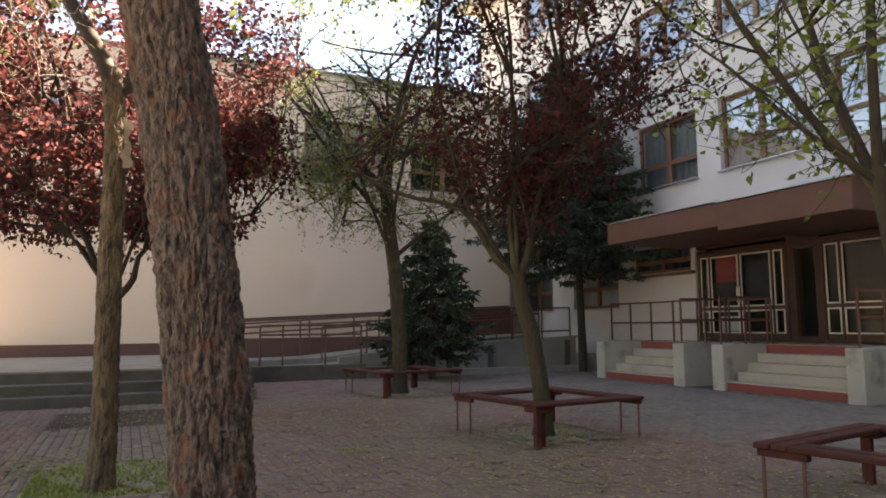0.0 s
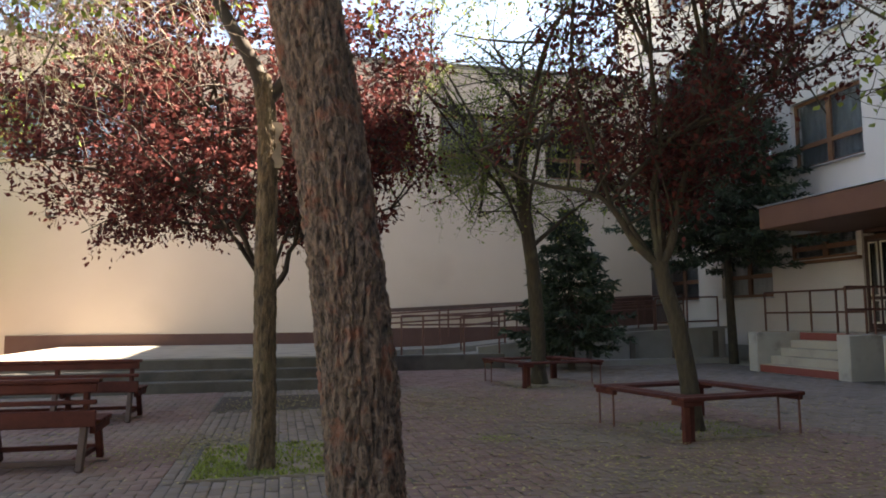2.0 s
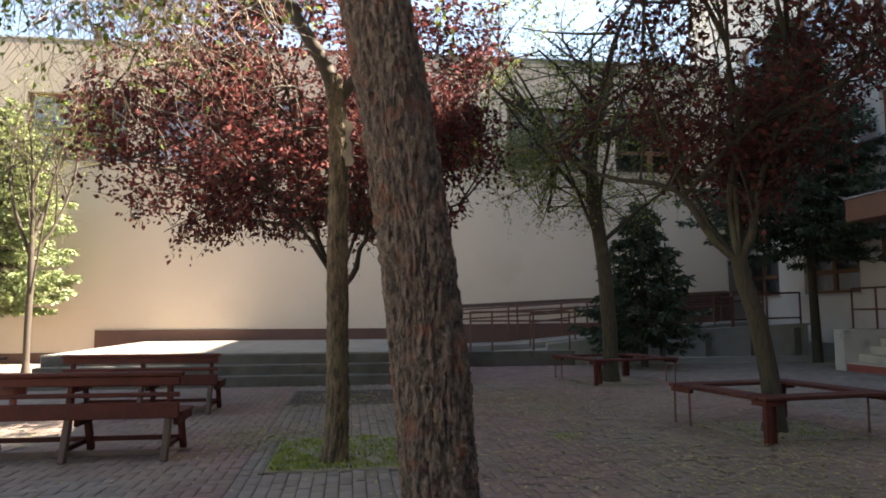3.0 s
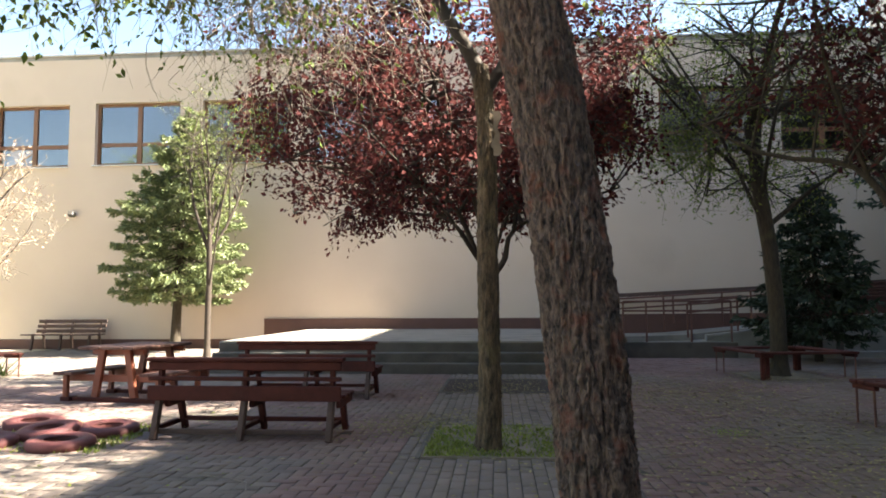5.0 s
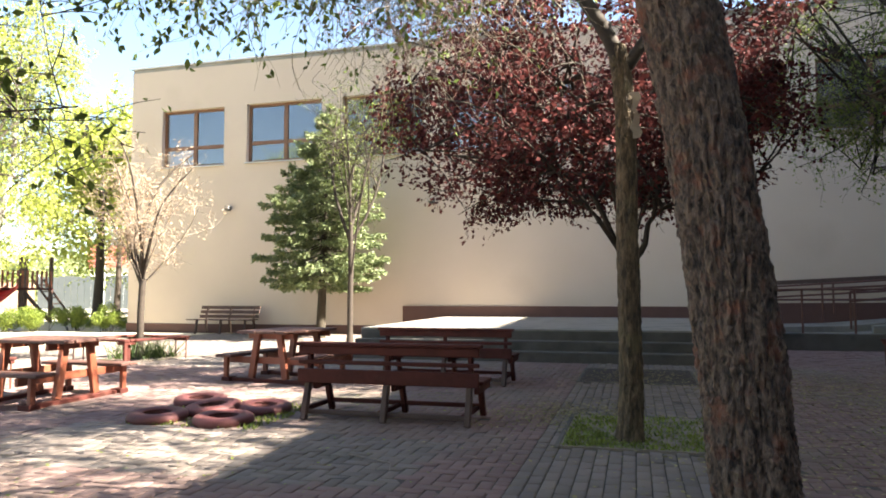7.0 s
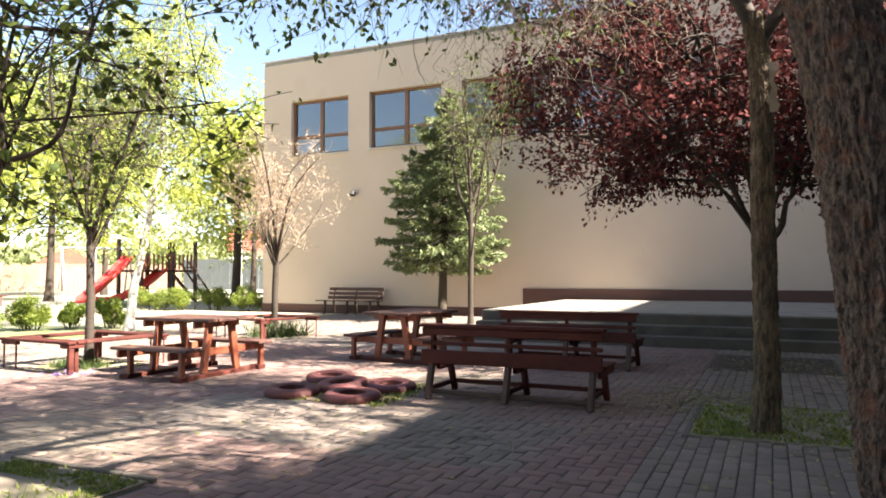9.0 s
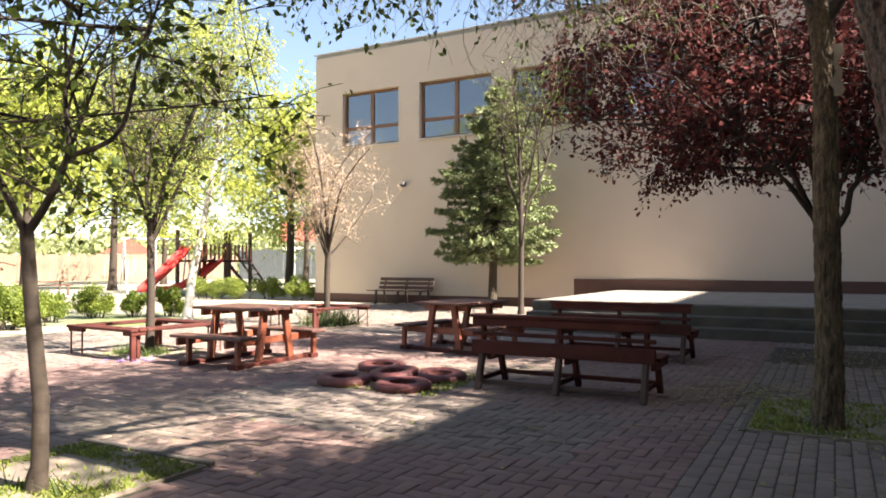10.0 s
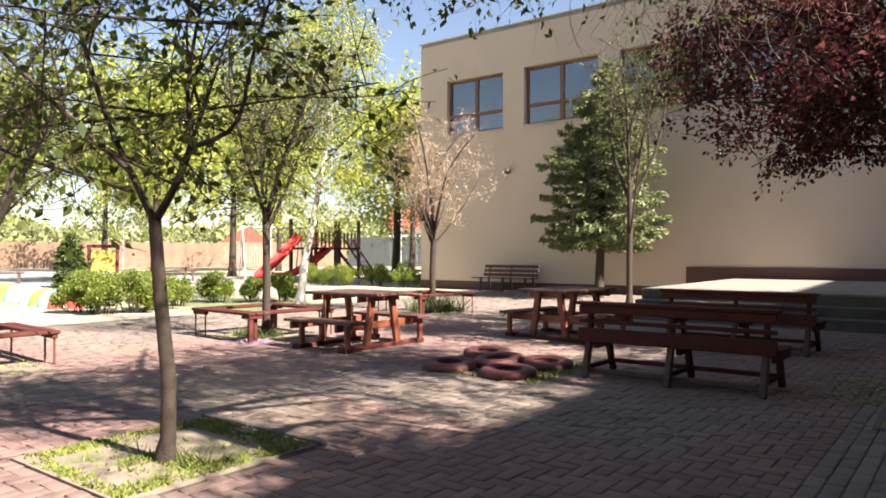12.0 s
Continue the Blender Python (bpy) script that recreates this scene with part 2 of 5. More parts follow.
def arrays(name, verts, faces, mat, parent=None, label="", smooth=False):
    """A mesh from an (n, 3) array of corners and an (m, k) array of faces."""
    verts, faces = np.asarray(verts, np.float32), np.asarray(faces, np.int32)
    mesh = bpy.data.meshes.new(name)
    k = faces.shape[1]
    mesh.vertices.add(len(verts))
    mesh.vertices.foreach_set("co", verts.ravel())
    mesh.loops.add(faces.size)
    mesh.loops.foreach_set("vertex_index", faces.ravel())
    mesh.polygons.add(len(faces))
    mesh.polygons.foreach_set("loop_start", np.arange(0, faces.size, k, dtype=np.int32))
    mesh.update(calc_edges=True)
    if smooth:
        mesh.polygons.foreach_set("use_smooth", [True] * len(mesh.polygons))
    mesh.validate()
    return link(name, mesh, mat, parent, label)


def box(bm, x0, x1, y0, y1, z0, z1, bevel=0.0, m=None):
    r = bmesh.ops.create_cube(bm, size=1.0)
    vs = r["verts"]
    bmesh.ops.scale(bm, vec=(x1 - x0, y1 - y0, z1 - z0), verts=vs)
    bmesh.ops.translate(bm, vec=((x0 + x1) / 2, (y0 + y1) / 2, (z0 + z1) / 2), verts=vs)
    if bevel:
        es = list({e for v in vs for e in v.link_edges})
        r2 = bmesh.ops.bevel(bm, geom=es, offset=bevel, segments=1, affect="EDGES", profile=0.5)
        vs = list({v for v in vs if v.is_valid} | set(r2["verts"]))
    if m is not None:
        bmesh.ops.transform(bm, matrix=m, verts=vs)
    return bm


def bx(*a, **k):
    return box(bmesh.new(), *a, **k)


def rod(bm, p, q, r, sides=8):
    p, q = Vector(p), Vector(q)
    d = q - p
    m = Matrix.Translation((p + q) / 2) @ d.to_track_quat("Z", "Y").to_matrix().to_4x4()
    bmesh.ops.create_cone(bm, cap_ends=True, segments=sides, radius1=r, radius2=r, depth=d.length, matrix=m)
    return bm


def rd(p, q, r, sides=8):
    return rod(bmesh.new(), p, q, r, sides)


def beam(p, q, w, h, bevel=0.006, up=(0, 0, 1)):
    """A squared timber from p to q, w wide and h high."""
    p, q = Vector(p), Vector(q)
    d = q - p
    z = Vector(up)
    xa = d.normalized()
    ya = z.cross(xa).normalized()
    za = xa.cross(ya)
    m = Matrix(((xa.x, ya.x, za.x, 0), (xa.y, ya.y, za.y, 0), (xa.z, ya.z, za.z, 0), (0, 0, 0, 1)))
    return box(bmesh.new(), -d.length / 2, d.length / 2, -w / 2, w / 2, -h / 2, h / 2, bevel, Matrix.Translation((p + q) / 2) @ m)


def prism(pts, axis, a0, a1):
    """A polygon of pairs, pushed along an axis from a0 to a1."""
    bm = bmesh.new()
    def at(u, v, a):
        return {"x": (a, u, v), "y": (u, a, v), "z": (u, v, a)}[axis]
    lo = [bm.verts.new(at(u, v, a0)) for u, v in pts]
    hi = [bm.verts.new(at(u, v, a1)) for u, v in pts]
    bm.faces.new(lo)
    bm.faces.new(hi[::-1])
    for i in range(len(pts)):
        j = (i + 1) % len(pts)
        bm.faces.new((lo[j], lo[i], hi[i], hi[j]))
    bmesh.ops.recalc_face_normals(bm, faces=bm.faces)
    return bm


# ---------------------------------------------------------------- foliage builders
def tube(V, F, path, r0, r1, sides=6):
    """Adds a tapered tube of quads along a path."""
    n = len(path)
    start = len(V)
    for i, p in enumerate(path):
        a = path[max(0, i - 1)]
        b = path[min(n - 1, i + 1)]
        d = (b - a).normalized() if (b - a).length > 1e-6 else Vector((0, 0, 1))
        s = d.cross(Vector((0.31, 0.87, 0.38))).normalized()
        t = d.cross(s)
        r = r0 + (r1 - r0) * i / (n - 1)
        for k in range(sides):
            w = 2 * math.pi * k / sides
            V.append(p + (s * math.cos(w) + t * math.sin(w)) * r)
    for i in range(n - 1):
        for k in range(sides):
            k2 = (k + 1) % sides
            F.append((start + i * sides + k, start + i * sides + k2, start + (i + 1) * sides + k2, start + (i + 1) * sides + k))


def bent(p, q, rng, wob=0.12, n=6, droop=0.0):
    out = []
    L = (q - p).length
    off = Vector((rng.gauss(0, 1), rng.gauss(0, 1), rng.gauss(0, 0.6))) * wob * L
    ph = rng.random() * 9
    for i in range(n):
        u = i / (n - 1)
        w = p.lerp(q, u) + off * (u * (1 - u) * 2) + Vector((0, 0, droop * L * u * (1 - u) * 2))
        w += Vector((math.sin(ph + u * 7), math.cos(ph * 2 + u * 6), 0)) * 0.02 * L * u
        out.append(w)
    return out


def curve(pts, n):
    """n points along a smooth line through the given ones."""
    out = []
    for i in range(n):
        k = i / (n - 1) * (len(pts) - 1)
        j = min(int(k), len(pts) - 2)
        a, b, c, d = pts[max(0, j - 1)], pts[j], pts[j + 1], pts[min(len(pts) - 1, j + 2)]
        w = k - j
        out.append(0.5 * ((2 * b) + (c - a) * w + (2 * a - 5 * b + 4 * c - d) * w * w + (3 * b - a - 3 * c + d) * w ** 3))
    return out


def leaf_cloud(name, pts, dirs, size, mat, parent, rng, width=0.55, aspect_jitter=0.4, hang=0.3):
    """Many small folded leaves, one at each point."""
    n = len(pts)
    P = np.asarray(pts, np.float32)
    s = rng.uniform(1 - aspect_jitter, 1 + aspect_jitter, (n, 1)) * size
    d = np.asarray(dirs, np.float32) + rng.normal(0, 0.75, (n, 3))
    d[:, 2] -= hang
    d /= np.linalg.norm(d, axis=1, keepdims=True) + 1e-6
    o = rng.normal(0, 1, (n, 3))
    o -= (o * d).sum(1, keepdims=True) * d
    o /= np.linalg.norm(o, axis=1, keepdims=True) + 1e-6
    up = np.cross(d, o)
    mid = P + d * s * 0.45 + up * s * 0.12
    V = np.stack([P, mid + o * s * width * 0.5, P + d * s, mid - o * s * width * 0.5], 1).reshape(-1, 3)
    F = np.arange(4 * n).reshape(n, 4)
    return arrays(name, V, F, mat, parent)


def tree(name, label, base, trunk, radii, crown, seed, bark, leaf_mat, leaf_size, limbs=8, subs=7, twigs=7, leaves=8, droop=0.0, twig_len=0.25, start=0.6, hang=0.3, category="tree", group="", leaf_width=0.55, up=0.0, twig_mat=None, sides=10, spread=0.05, fixed=(), power=2.0, clear=(0.0, 0.0), outer=0.25):
    """A tapered trunk with limbs, branches, twigs and a loose crown of leaves in an ellipsoid (centre, radii), all about the foot.
    fixed: main limbs with a course of their own, (points, radius); power: above 2 the crown is boxier; clear: no leaves nearer the axis than this below this height; outer: where along the limbs the branches begin."""
    rng, nr = random.Random(seed), np.random.default_rng(seed)
    root = thing(name, label, category, base, group=group)
    mains = []
    V, F = [], []
    path = [Vector(p) for p in trunk]
    tube(V, F, path, radii[0], radii[1], sides)
    flare = [Vector((0, 0, -0.05)), Vector((0, 0, 0.08)), path[0].lerp(path[1], 0.25) + Vector((0, 0, 0.06))]
    tube(V, F, flare, radii[0] * 1.45, radii[0] * 0.98, sides)
    c, rad = Vector(crown[0]), Vector(crown[1])
    tv, tf, lp, ld = [], [], [], []
    def inside(lo, hi):
        while True:
            v = Vector((rng.uniform(-1, 1), rng.uniform(-1, 1), rng.uniform(-1, 1)))
            if lo < v.length < hi:
                return Vector((v.x * rad.x, v.y * rad.y, v.z * rad.z))
    first = len(fixed) or 4
    for i in range(limbs):
        turn = 2.39996 * i + rng.uniform(-0.3, 0.3)
        u = start + (1 - start) * rng.random() if i >= first else 1.0 - 0.12 * (i % 2)
        k = u * (len(path) - 1)
        j = min(int(k), len(path) - 2)
        p = path[j].lerp(path[j + 1], k - j)
        if i >= first and rng.random() < (0.92 if fixed else 0.7):
            mp = mains[i % first]
            mk = rng.uniform(0.42 if fixed else 0.12, 0.92 if fixed else 0.6) * (len(mp) - 1)
            p = mp[int(mk)].lerp(mp[int(mk) + 1], mk - int(mk))
        hz = 1 - 2 * (((i * 7) % limbs) + 0.5) / limbs
        if i < first:
            hz = 0.25 + 0.5 * i / first
        fl = (1 - abs(hz) ** power) ** (1 / power) * rng.uniform(0.75, 0.95)
        e = c + Vector((math.cos(turn) * fl * rad.x, math.sin(turn) * fl * rad.y, hz * rad.z * 0.85))
        if up:
            e = e.lerp(Vector((p.x + (e.x - p.x) * 0.7, p.y + (e.y - p.y) * 0.7, c.z + rad.z * rng.uniform(0.2, 0.9))), up)
        lpath = bent(p, e, rng, 0.14, 7, 0.1)
        r = radii[1] * (rng.uniform(0.55, 0.75) if i < first else rng.uniform(0.26, 0.42))
        if i < len(fixed):
            lpath, r = curve([Vector(v) for v in fixed[i][0]], 12), fixed[i][1]
        if i < first:
            mains.append(lpath)
        LV, LF = [], []
        tube(LV, LF, lpath, r, r * 0.3, 6)
        arrays("limb", [v[:] for v in LV], LF, bark, root, smooth=True)
        for s in range(subs):
            w = rng.uniform(outer, 1.0) * (len(lpath) - 1)
            a = min(int(w), len(lpath) - 2)
            sp = lpath[a].lerp(lpath[a + 1], w - a)
            off = inside(0.3, 1.0) * 0.62
            se = sp + off
            rel = se - c
            q = (abs(rel.x / rad.x) ** power + abs(rel.y / rad.y) ** power + abs(rel.z / rad.z) ** power) ** (1 / power)
            if q > 1.02:
                se = c + rel * (rng.uniform(0.85, 1.0) / q)
            spath = bent(sp, se, rng, 0.15, 5, 0.05 - droop * 0.1)
            tube(tv, tf, spath, r * 0.32, r * 0.12, 4)
            for t in range(twigs):
                w2 = rng.uniform(0.3, 1.0) * (len(spath) - 1)
                a2 = min(int(w2), len(spath) - 2)
                tp = spath[a2].lerp(spath[a2 + 1], w2 - a2)
                dv = Vector((rng.gauss(0, 1), rng.gauss(0, 1), rng.gauss(0.25, 0.8) - droop)).normalized()
                te = tp + dv * twig_len * rng.uniform(0.6, 2.0)
                tpath = bent(tp, te, rng, 0.2, 4, 0.12 * droop)
                tube(tv, tf, tpath, max(0.004, r * 0.08), 0.0025, 3)
                bare = tp.z < clear[1] and math.hypot(tp.x, tp.y) < clear[0] * (clear[1] - tp.z + 0.3)
                for _ in range(0 if bare else leaves):
                    w3 = rng.uniform(0.15, 1.0) * 3
                    a3 = min(int(w3), 2)
                    lpnt = tpath[a3].lerp(tpath[a3 + 1], w3 - a3)
                    lp.append((lpnt.x + rng.gauss(0, spread), lpnt.y + rng.gauss(0, spread), lpnt.z + rng.gauss(0, spread)))
                    ld.append(dv[:])
    arrays("trunk", [v[:] for v in V], F, bark, root, smooth=True)
    arrays("branchwork", [v[:] for v in tv], tf, twig_mat or bark, root, smooth=True)
    if lp:
        leaf_cloud("crown", lp, ld, leaf_size, leaf_mat, root, nr, hang=hang, width=leaf_width)
    return root


def conifer(name, label, base, height, radius, first, seed, mat, tiers=16, per=9, needles=60, trunk_r=0.09, size=0.11, lean=(0, 0), full=0.85, foot=0.62):
    """A spruce: straight trunk, tiers of drooping boughs thick with short needle sprays."""
    rng, nr = random.Random(seed), np.random.default_rng(seed)
    root = thing(name, label, "tree", base)
    V, F, lp, ld = [], [], [], []
    top = Vector((lean[0], lean[1], height))
    tube(V, F, [Vector((0, 0, -0.05)), Vector((lean[0] * 0.2 + 0.03, lean[1] * 0.2, height * 0.33)), Vector((lean[0] * 0.6 - 0.02, lean[1] * 0.6, height * 0.66)), top], trunk_r, 0.012, 8)
    for i in range(tiers):
        u = i / (tiers - 1)
        z = first + (height - first) * u ** 0.9 * 0.98
        R = radius * ((1 - u) ** full) * min(1.0, foot + 2.4 * u) * rng.uniform(0.8, 1.15) + 0.08
        for k in range(per):
            w = 2 * math.pi * (k + rng.random() * 0.8) / per + i
            Rk = R * rng.uniform(0.7, 1.15)
            p = Vector((lean[0] * z / height, lean[1] * z / height, z + rng.uniform(-0.1, 0.1)))
            q = p + Vector((math.cos(w) * Rk, math.sin(w) * Rk, -0.22 * Rk + 0.25 * u * Rk + rng.uniform(-0.08, 0.08)))
            bp = bent(p, q, rng, 0.06, 5, -0.15)
            tube(V, F, bp, 0.016 * (1.3 - u), 0.004, 4)
            for _ in range(max(8, int(needles * Rk / radius))):
                s = rng.uniform(0.15, 1.0) ** 0.7 * 4
                a = min(int(s), 3)
                c = bp[a].lerp(bp[a + 1], s - a)
                side = rng.choice((-1, 1)) * rng.random() * 0.30 * Rk * (1.1 - s / 4)
                lp.append((c.x - math.sin(w) * side, c.y + math.cos(w) * side, c.z - abs(side) * 0.25 + rng.gauss(0, 0.03)))
                ld.append((math.cos(w) * 1.3 - math.sin(w) * side * 2, math.sin(w) * 1.3 + math.cos(w) * side * 2, -0.2))
    arrays("trunk", [v[:] for v in V], F, M_BARK2, root, smooth=True)
    leaf_cloud("needles", lp, ld, size, mat, root, nr, width=0.34, hang=0.15)
    return root


def bush(name, label, at, size, seed, mat, count=2600, leaf=0.06, category="bush", group="", clumps=14):
    rng, nr = random.Random(seed), np.random.default_rng(seed)
    root = thing(name, label, category, at, group=group)
    V, F, lp, ld = [], [], [], []
    for i in range(clumps):
        e = Vector((rng.uniform(-0.85, 0.85) * size[0], rng.uniform(-0.85, 0.85) * size[1], rng.uniform(0.25, 0.85) * size[2]))
        tube(V, F, bent(Vector((e.x * 0.6, e.y * 0.6, -0.02)), e, rng, 0.15, 4), 0.012, 0.004, 4)
        rr = min(size) * rng.uniform(0.35, 0.6)
        for _ in range(count // clumps):
            v = Vector((rng.gauss(0, 1), rng.gauss(0, 1), rng.gauss(0, 1))).normalized() * rr * rng.uniform(0.4, 1.0)
            p = e + v
            if p.z > 0.03:
                lp.append(p[:])
                ld.append((v.x * 2, v.y * 2, v.z * 2 + 0.5))
    arrays("stem", [v[:] for v in V], F, M_BARKS, root, smooth=True)
    leaf_cloud("leaves", lp, ld, leaf, mat, root, nr, hang=0.0)
    return root


def tufts(name, label, areas, count, seed, mat, height=0.07, width=0.012, category="grass"):
    """Grass blades over rectangles x0, x1, y0, y1, z."""
    nr = np.random.default_rng(seed)
    pts = []
    total = sum((b - a) * (d - c) for a, b, c, d, _ in areas)
    for a, b, c, d, z in areas:
        n = int(count * (b - a) * (d - c) / total)
        q = np.stack([nr.uniform(a, b, n), nr.uniform(c, d, n), np.full(n, z)], 1)
        keep = np.array([noise.noise((p[0] * 2.4, p[1] * 2.4, seed)) + 0.6 * noise.noise((p[0] * 8, p[1] * 8, seed)) for p in q]) + nr.normal(0, 0.25, n) > -0.12
        pts.append(q[keep])
    P = np.concatenate(pts)
    n = len(P)
    w = nr.uniform(0, 2 * math.pi, n)
    o = np.stack([np.cos(w), np.sin(w), np.zeros(n)], 1) * width * nr.uniform(0.35, 1.1, (n, 1))
    tip = P + np.stack([nr.normal(0, 0.5, n), nr.normal(0, 0.5, n), nr.uniform(0.4, 1.1, n)], 1) * height
    V = np.stack([P - o, P + o, tip], 1).reshape(-1, 3)
    return tagged(arrays(name, V, np.arange(3 * n).reshape(n, 3), mat), label, category, kind="stuff")


def litter(name, label, blobs, count, seed, mat, size=0.05):
    """Fallen leaves scattered in soft blobs x, y, radius."""
    nr = np.random.default_rng(seed)
    k = nr.integers(0, len(blobs), count)
    B = np.asarray(blobs, float)[k]
    P = np.stack([B[:, 0] + nr.normal(0, 0.5, count) * B[:, 2], B[:, 1] + nr.normal(0, 0.5, count) * B[:, 2], nr.uniform(0.006, 0.02, count)], 1)
    w = nr.uniform(0, 2 * math.pi, count)
    s = size * nr.uniform(0.5, 1.3, (count, 1))
    d = np.stack([np.cos(w), np.sin(w), nr.normal(0, 0.15, count)], 1) * s
    o = np.stack([-np.sin(w), np.cos(w), nr.normal(0, 0.2, count)], 1) * s * 0.3
    V = np.stack([P, P + d * 0.5 + o, P + d, P + d * 0.5 - o], 1).reshape(-1, 3)
    return tagged(arrays(name, V, np.arange(4 * count).reshape(count, 4), mat), label, "leaf litter", kind="stuff")


# ---------------------------------------------------------------- ground
GYM_Y, GYM_X0, GYM_X1, GYM_H = 20.37, -16.63, 11.47, 8.8
SCH_X, SCH_H = 12.9, 14.0

g = bmesh.new()
bmesh.ops.create_grid(g, x_segments=40, y_segments=40, size=600)
for v in g.verts:
    v.co.z = -0.03
tagged(part("ground", g, M_GROUND), "pale sandy earth with patches of spring grass", "ground", kind="structure")
tagged(part("pavement", bx(-13.0, 11.4, -4.45, 20.36, -0.25, -0.0065), M_JOINT), "courtyard paved with red-brown and grey brick pavers", "pavement", kind="structure")
tagged(part("road", bx(-70, -27, 4, 21, -0.2, -0.022), M_ASPH), "pale asphalt strip beyond the playground", "road", kind="structure")


# ---------------------------------------------------------------- walls with openings
def pierced(u0, u1, z0, z1, holes, axis, a0, a1):
    """A wall from u0 to u1 and z0 to z1, between a0 and a1 across, left open at the holes (u, u, z, z)."""
    bm = bmesh.new()
    us = sorted({u0, u1, *[h[0] for h in holes], *[h[1] for h in holes]})
    for ua, ub in zip(us, us[1:]):
        col = sorted([h for h in holes if h[0] < (ua + ub) / 2 < h[1]], key=lambda h: h[2])
        z = z0
        for h in col + [(0, 0, z1, z1)]:
            if h[2] > z + 1e-6:
                if axis == "x":
                    box(bm, ua, ub, a0, a1, z, h[2])
                else:
                    box(bm, a0, a1, ua, ub, z, h[2])
            z = h[3]
    return bm


def window(parent, u0, u1, z0, z1, depth, axis, inward, mat=M_FRAME, cols=2, split=0.34, curtain=None, sill=True):
    """A wooden window in an opening: outer frame, mullion, transom, panes, sill. depth: where the frame's outer face lies."""
    d0, d1 = (depth, depth + 0.07 * inward)
    lo, hi = min(d0, d1), max(d0, d1)
    def b(a, c, e, f, l=lo, h=hi, bv=0.006):
        return bx(a, c, l, h, e, f, bevel=bv) if axis == "x" else bx(l, h, a, c, e, f, bevel=bv)
    w = 0.085
    bm = bmesh.new()
    for a, c, e, f in ((u0, u1, z0, z0 + w), (u0, u1, z1 - w, z1), (u0, u0 + w, z0 + w, z1 - w), (u1 - w, u1, z0 + w, z1 - w)):
        if axis == "x":
            box(bm, a, c, lo, hi, e, f)
        else:
            box(bm, lo, hi, a, c, e, f)
    win = part("window", bm, mat, parent)
    zs = z0 + (z1 - z0) * split
    part("transom", b(u0 + w, u1 - w, zs - 0.06, zs + 0.06, lo + 0.004, hi - 0.004), mat, win)
    step = (u1 - u0) / cols
    for i in range(1, cols):
        part("mullion", b(u0 + i * step - 0.07, u0 + i * step + 0.07, z0 + w, z1 - w, lo - 0.006, hi + 0.006), mat, win)
    g0 = depth + 0.035 * inward
    for i in range(cols):
        for e, f in ((z0 + w, zs - 0.06), (zs + 0.06, z1 - w)):
            a, c = u0 + i * step + (w if i == 0 else 0.07), u0 + (i + 1) * step - (w if i == cols - 1 else 0.07)
            pane = part("pane", b(a, c, e, f, g0 - 0.004, g0 + 0.004, 0.0), M_GLASS, win)
            pane.visible_shadow = False
    if curtain is not None:
        cu = depth + 0.22 * inward
        n = 60
        V, F = [], []
        for i in range(n + 1):
            u = u0 + (u1 - u0) * i / n
            off = 0.025 * math.sin(i * 1.1) + 0.012 * math.sin(i * 2.7)
            for z in (z0 + 0.02, z1 - 0.02):
                V.append((u, cu + off, z) if axis == "x" else (cu + off, u, z))
        for i in range(n):
            F.append((2 * i, 2 * i + 2, 2 * i + 3, 2 * i + 1))
        arrays("curtain", V, F, curtain, win)
    if sill:
        s0, s1 = sorted((depth, depth - 0.24 * inward))
        part("sill", bx(u0 - 0.04, u1 + 0.04, s0, s1, z0 - 0.035, z0 - 0.003, bevel=0.005) if axis == "x" else bx(s0, s1, u0 - 0.04, u1 + 0.04, z0 - 0.035, z0 - 0.003, bevel=0.005), M_METALW, win)
    return win


# ---------------------------------------------------------------- gym hall along the far side
gym = thing("gym_hall", "cream plastered hall with a high row of brown windows", "building", kind="structure")
gym_w = [(-15.42, -13.05, 5.47, 7.40)] + [(-12.22 + 3.365 * i, -12.22 + 3.365 * i + (2.66 if i < 6 else 2.35), 5.50, 7.42) for i in range(7)]
part("wall", pierced(GYM_X0, GYM_X1, 0.0, GYM_H, gym_w, "x", GYM_Y, GYM_Y + 0.35), M_PLASTER, gym)
part("wall", bx(GYM_X0, GYM_X0 + 0.35, GYM_Y + 0.35, GYM_Y + 16, 0, GYM_H), M_PLASTER, gym)
part("wall", bx(GYM_X0 + 0.351, GYM_X1, GYM_Y + 15.65, GYM_Y + 16, 0, GYM_H), M_PLASTER, gym)
part("wall", bx(GYM_X1 - 0.35, GYM_X1, GYM_Y + 0.351, GYM_Y + 15.649, 0, GYM_H), M_PLASTER, gym)
part("roof", bx(GYM_X0 + 0.02, GYM_X1, GYM_Y + 0.02, GYM_Y + 15.98, GYM_H, GYM_H + 0.12), M_CONC, gym)
part("coping", bx(GYM_X0 - 0.06, GYM_X1, GYM_Y - 0.06, GYM_Y + 0.4, GYM_H + 0.12, GYM_H + 0.17, bevel=0.01), M_METALW, gym)
# made-up dark backing behind the high windows
part("backing_floor", bx(GYM_X0 + 0.4, GYM_X1 - 0.4, GYM_Y + 0.4, GYM_Y + 15.6, 4.6, 4.7), M_DARKIN, gym)
part("dark_backing", bx(GYM_X0 + 0.4, GYM_X1 - 0.4, GYM_Y + 3.0, GYM_Y + 3.1, 4.7, GYM_H - 0.05), M_DARKIN, gym)
for a, b, c, d in gym_w:
    window(gym, a, b, c, d, GYM_Y + 0.16, "x", 1)
part("plinth", bx(GYM_X0 - 0.025, -5.6, GYM_Y - 0.03, GYM_Y - 0.002, -0.02, 0.27, bevel=0.006), M_BROWN, gym)
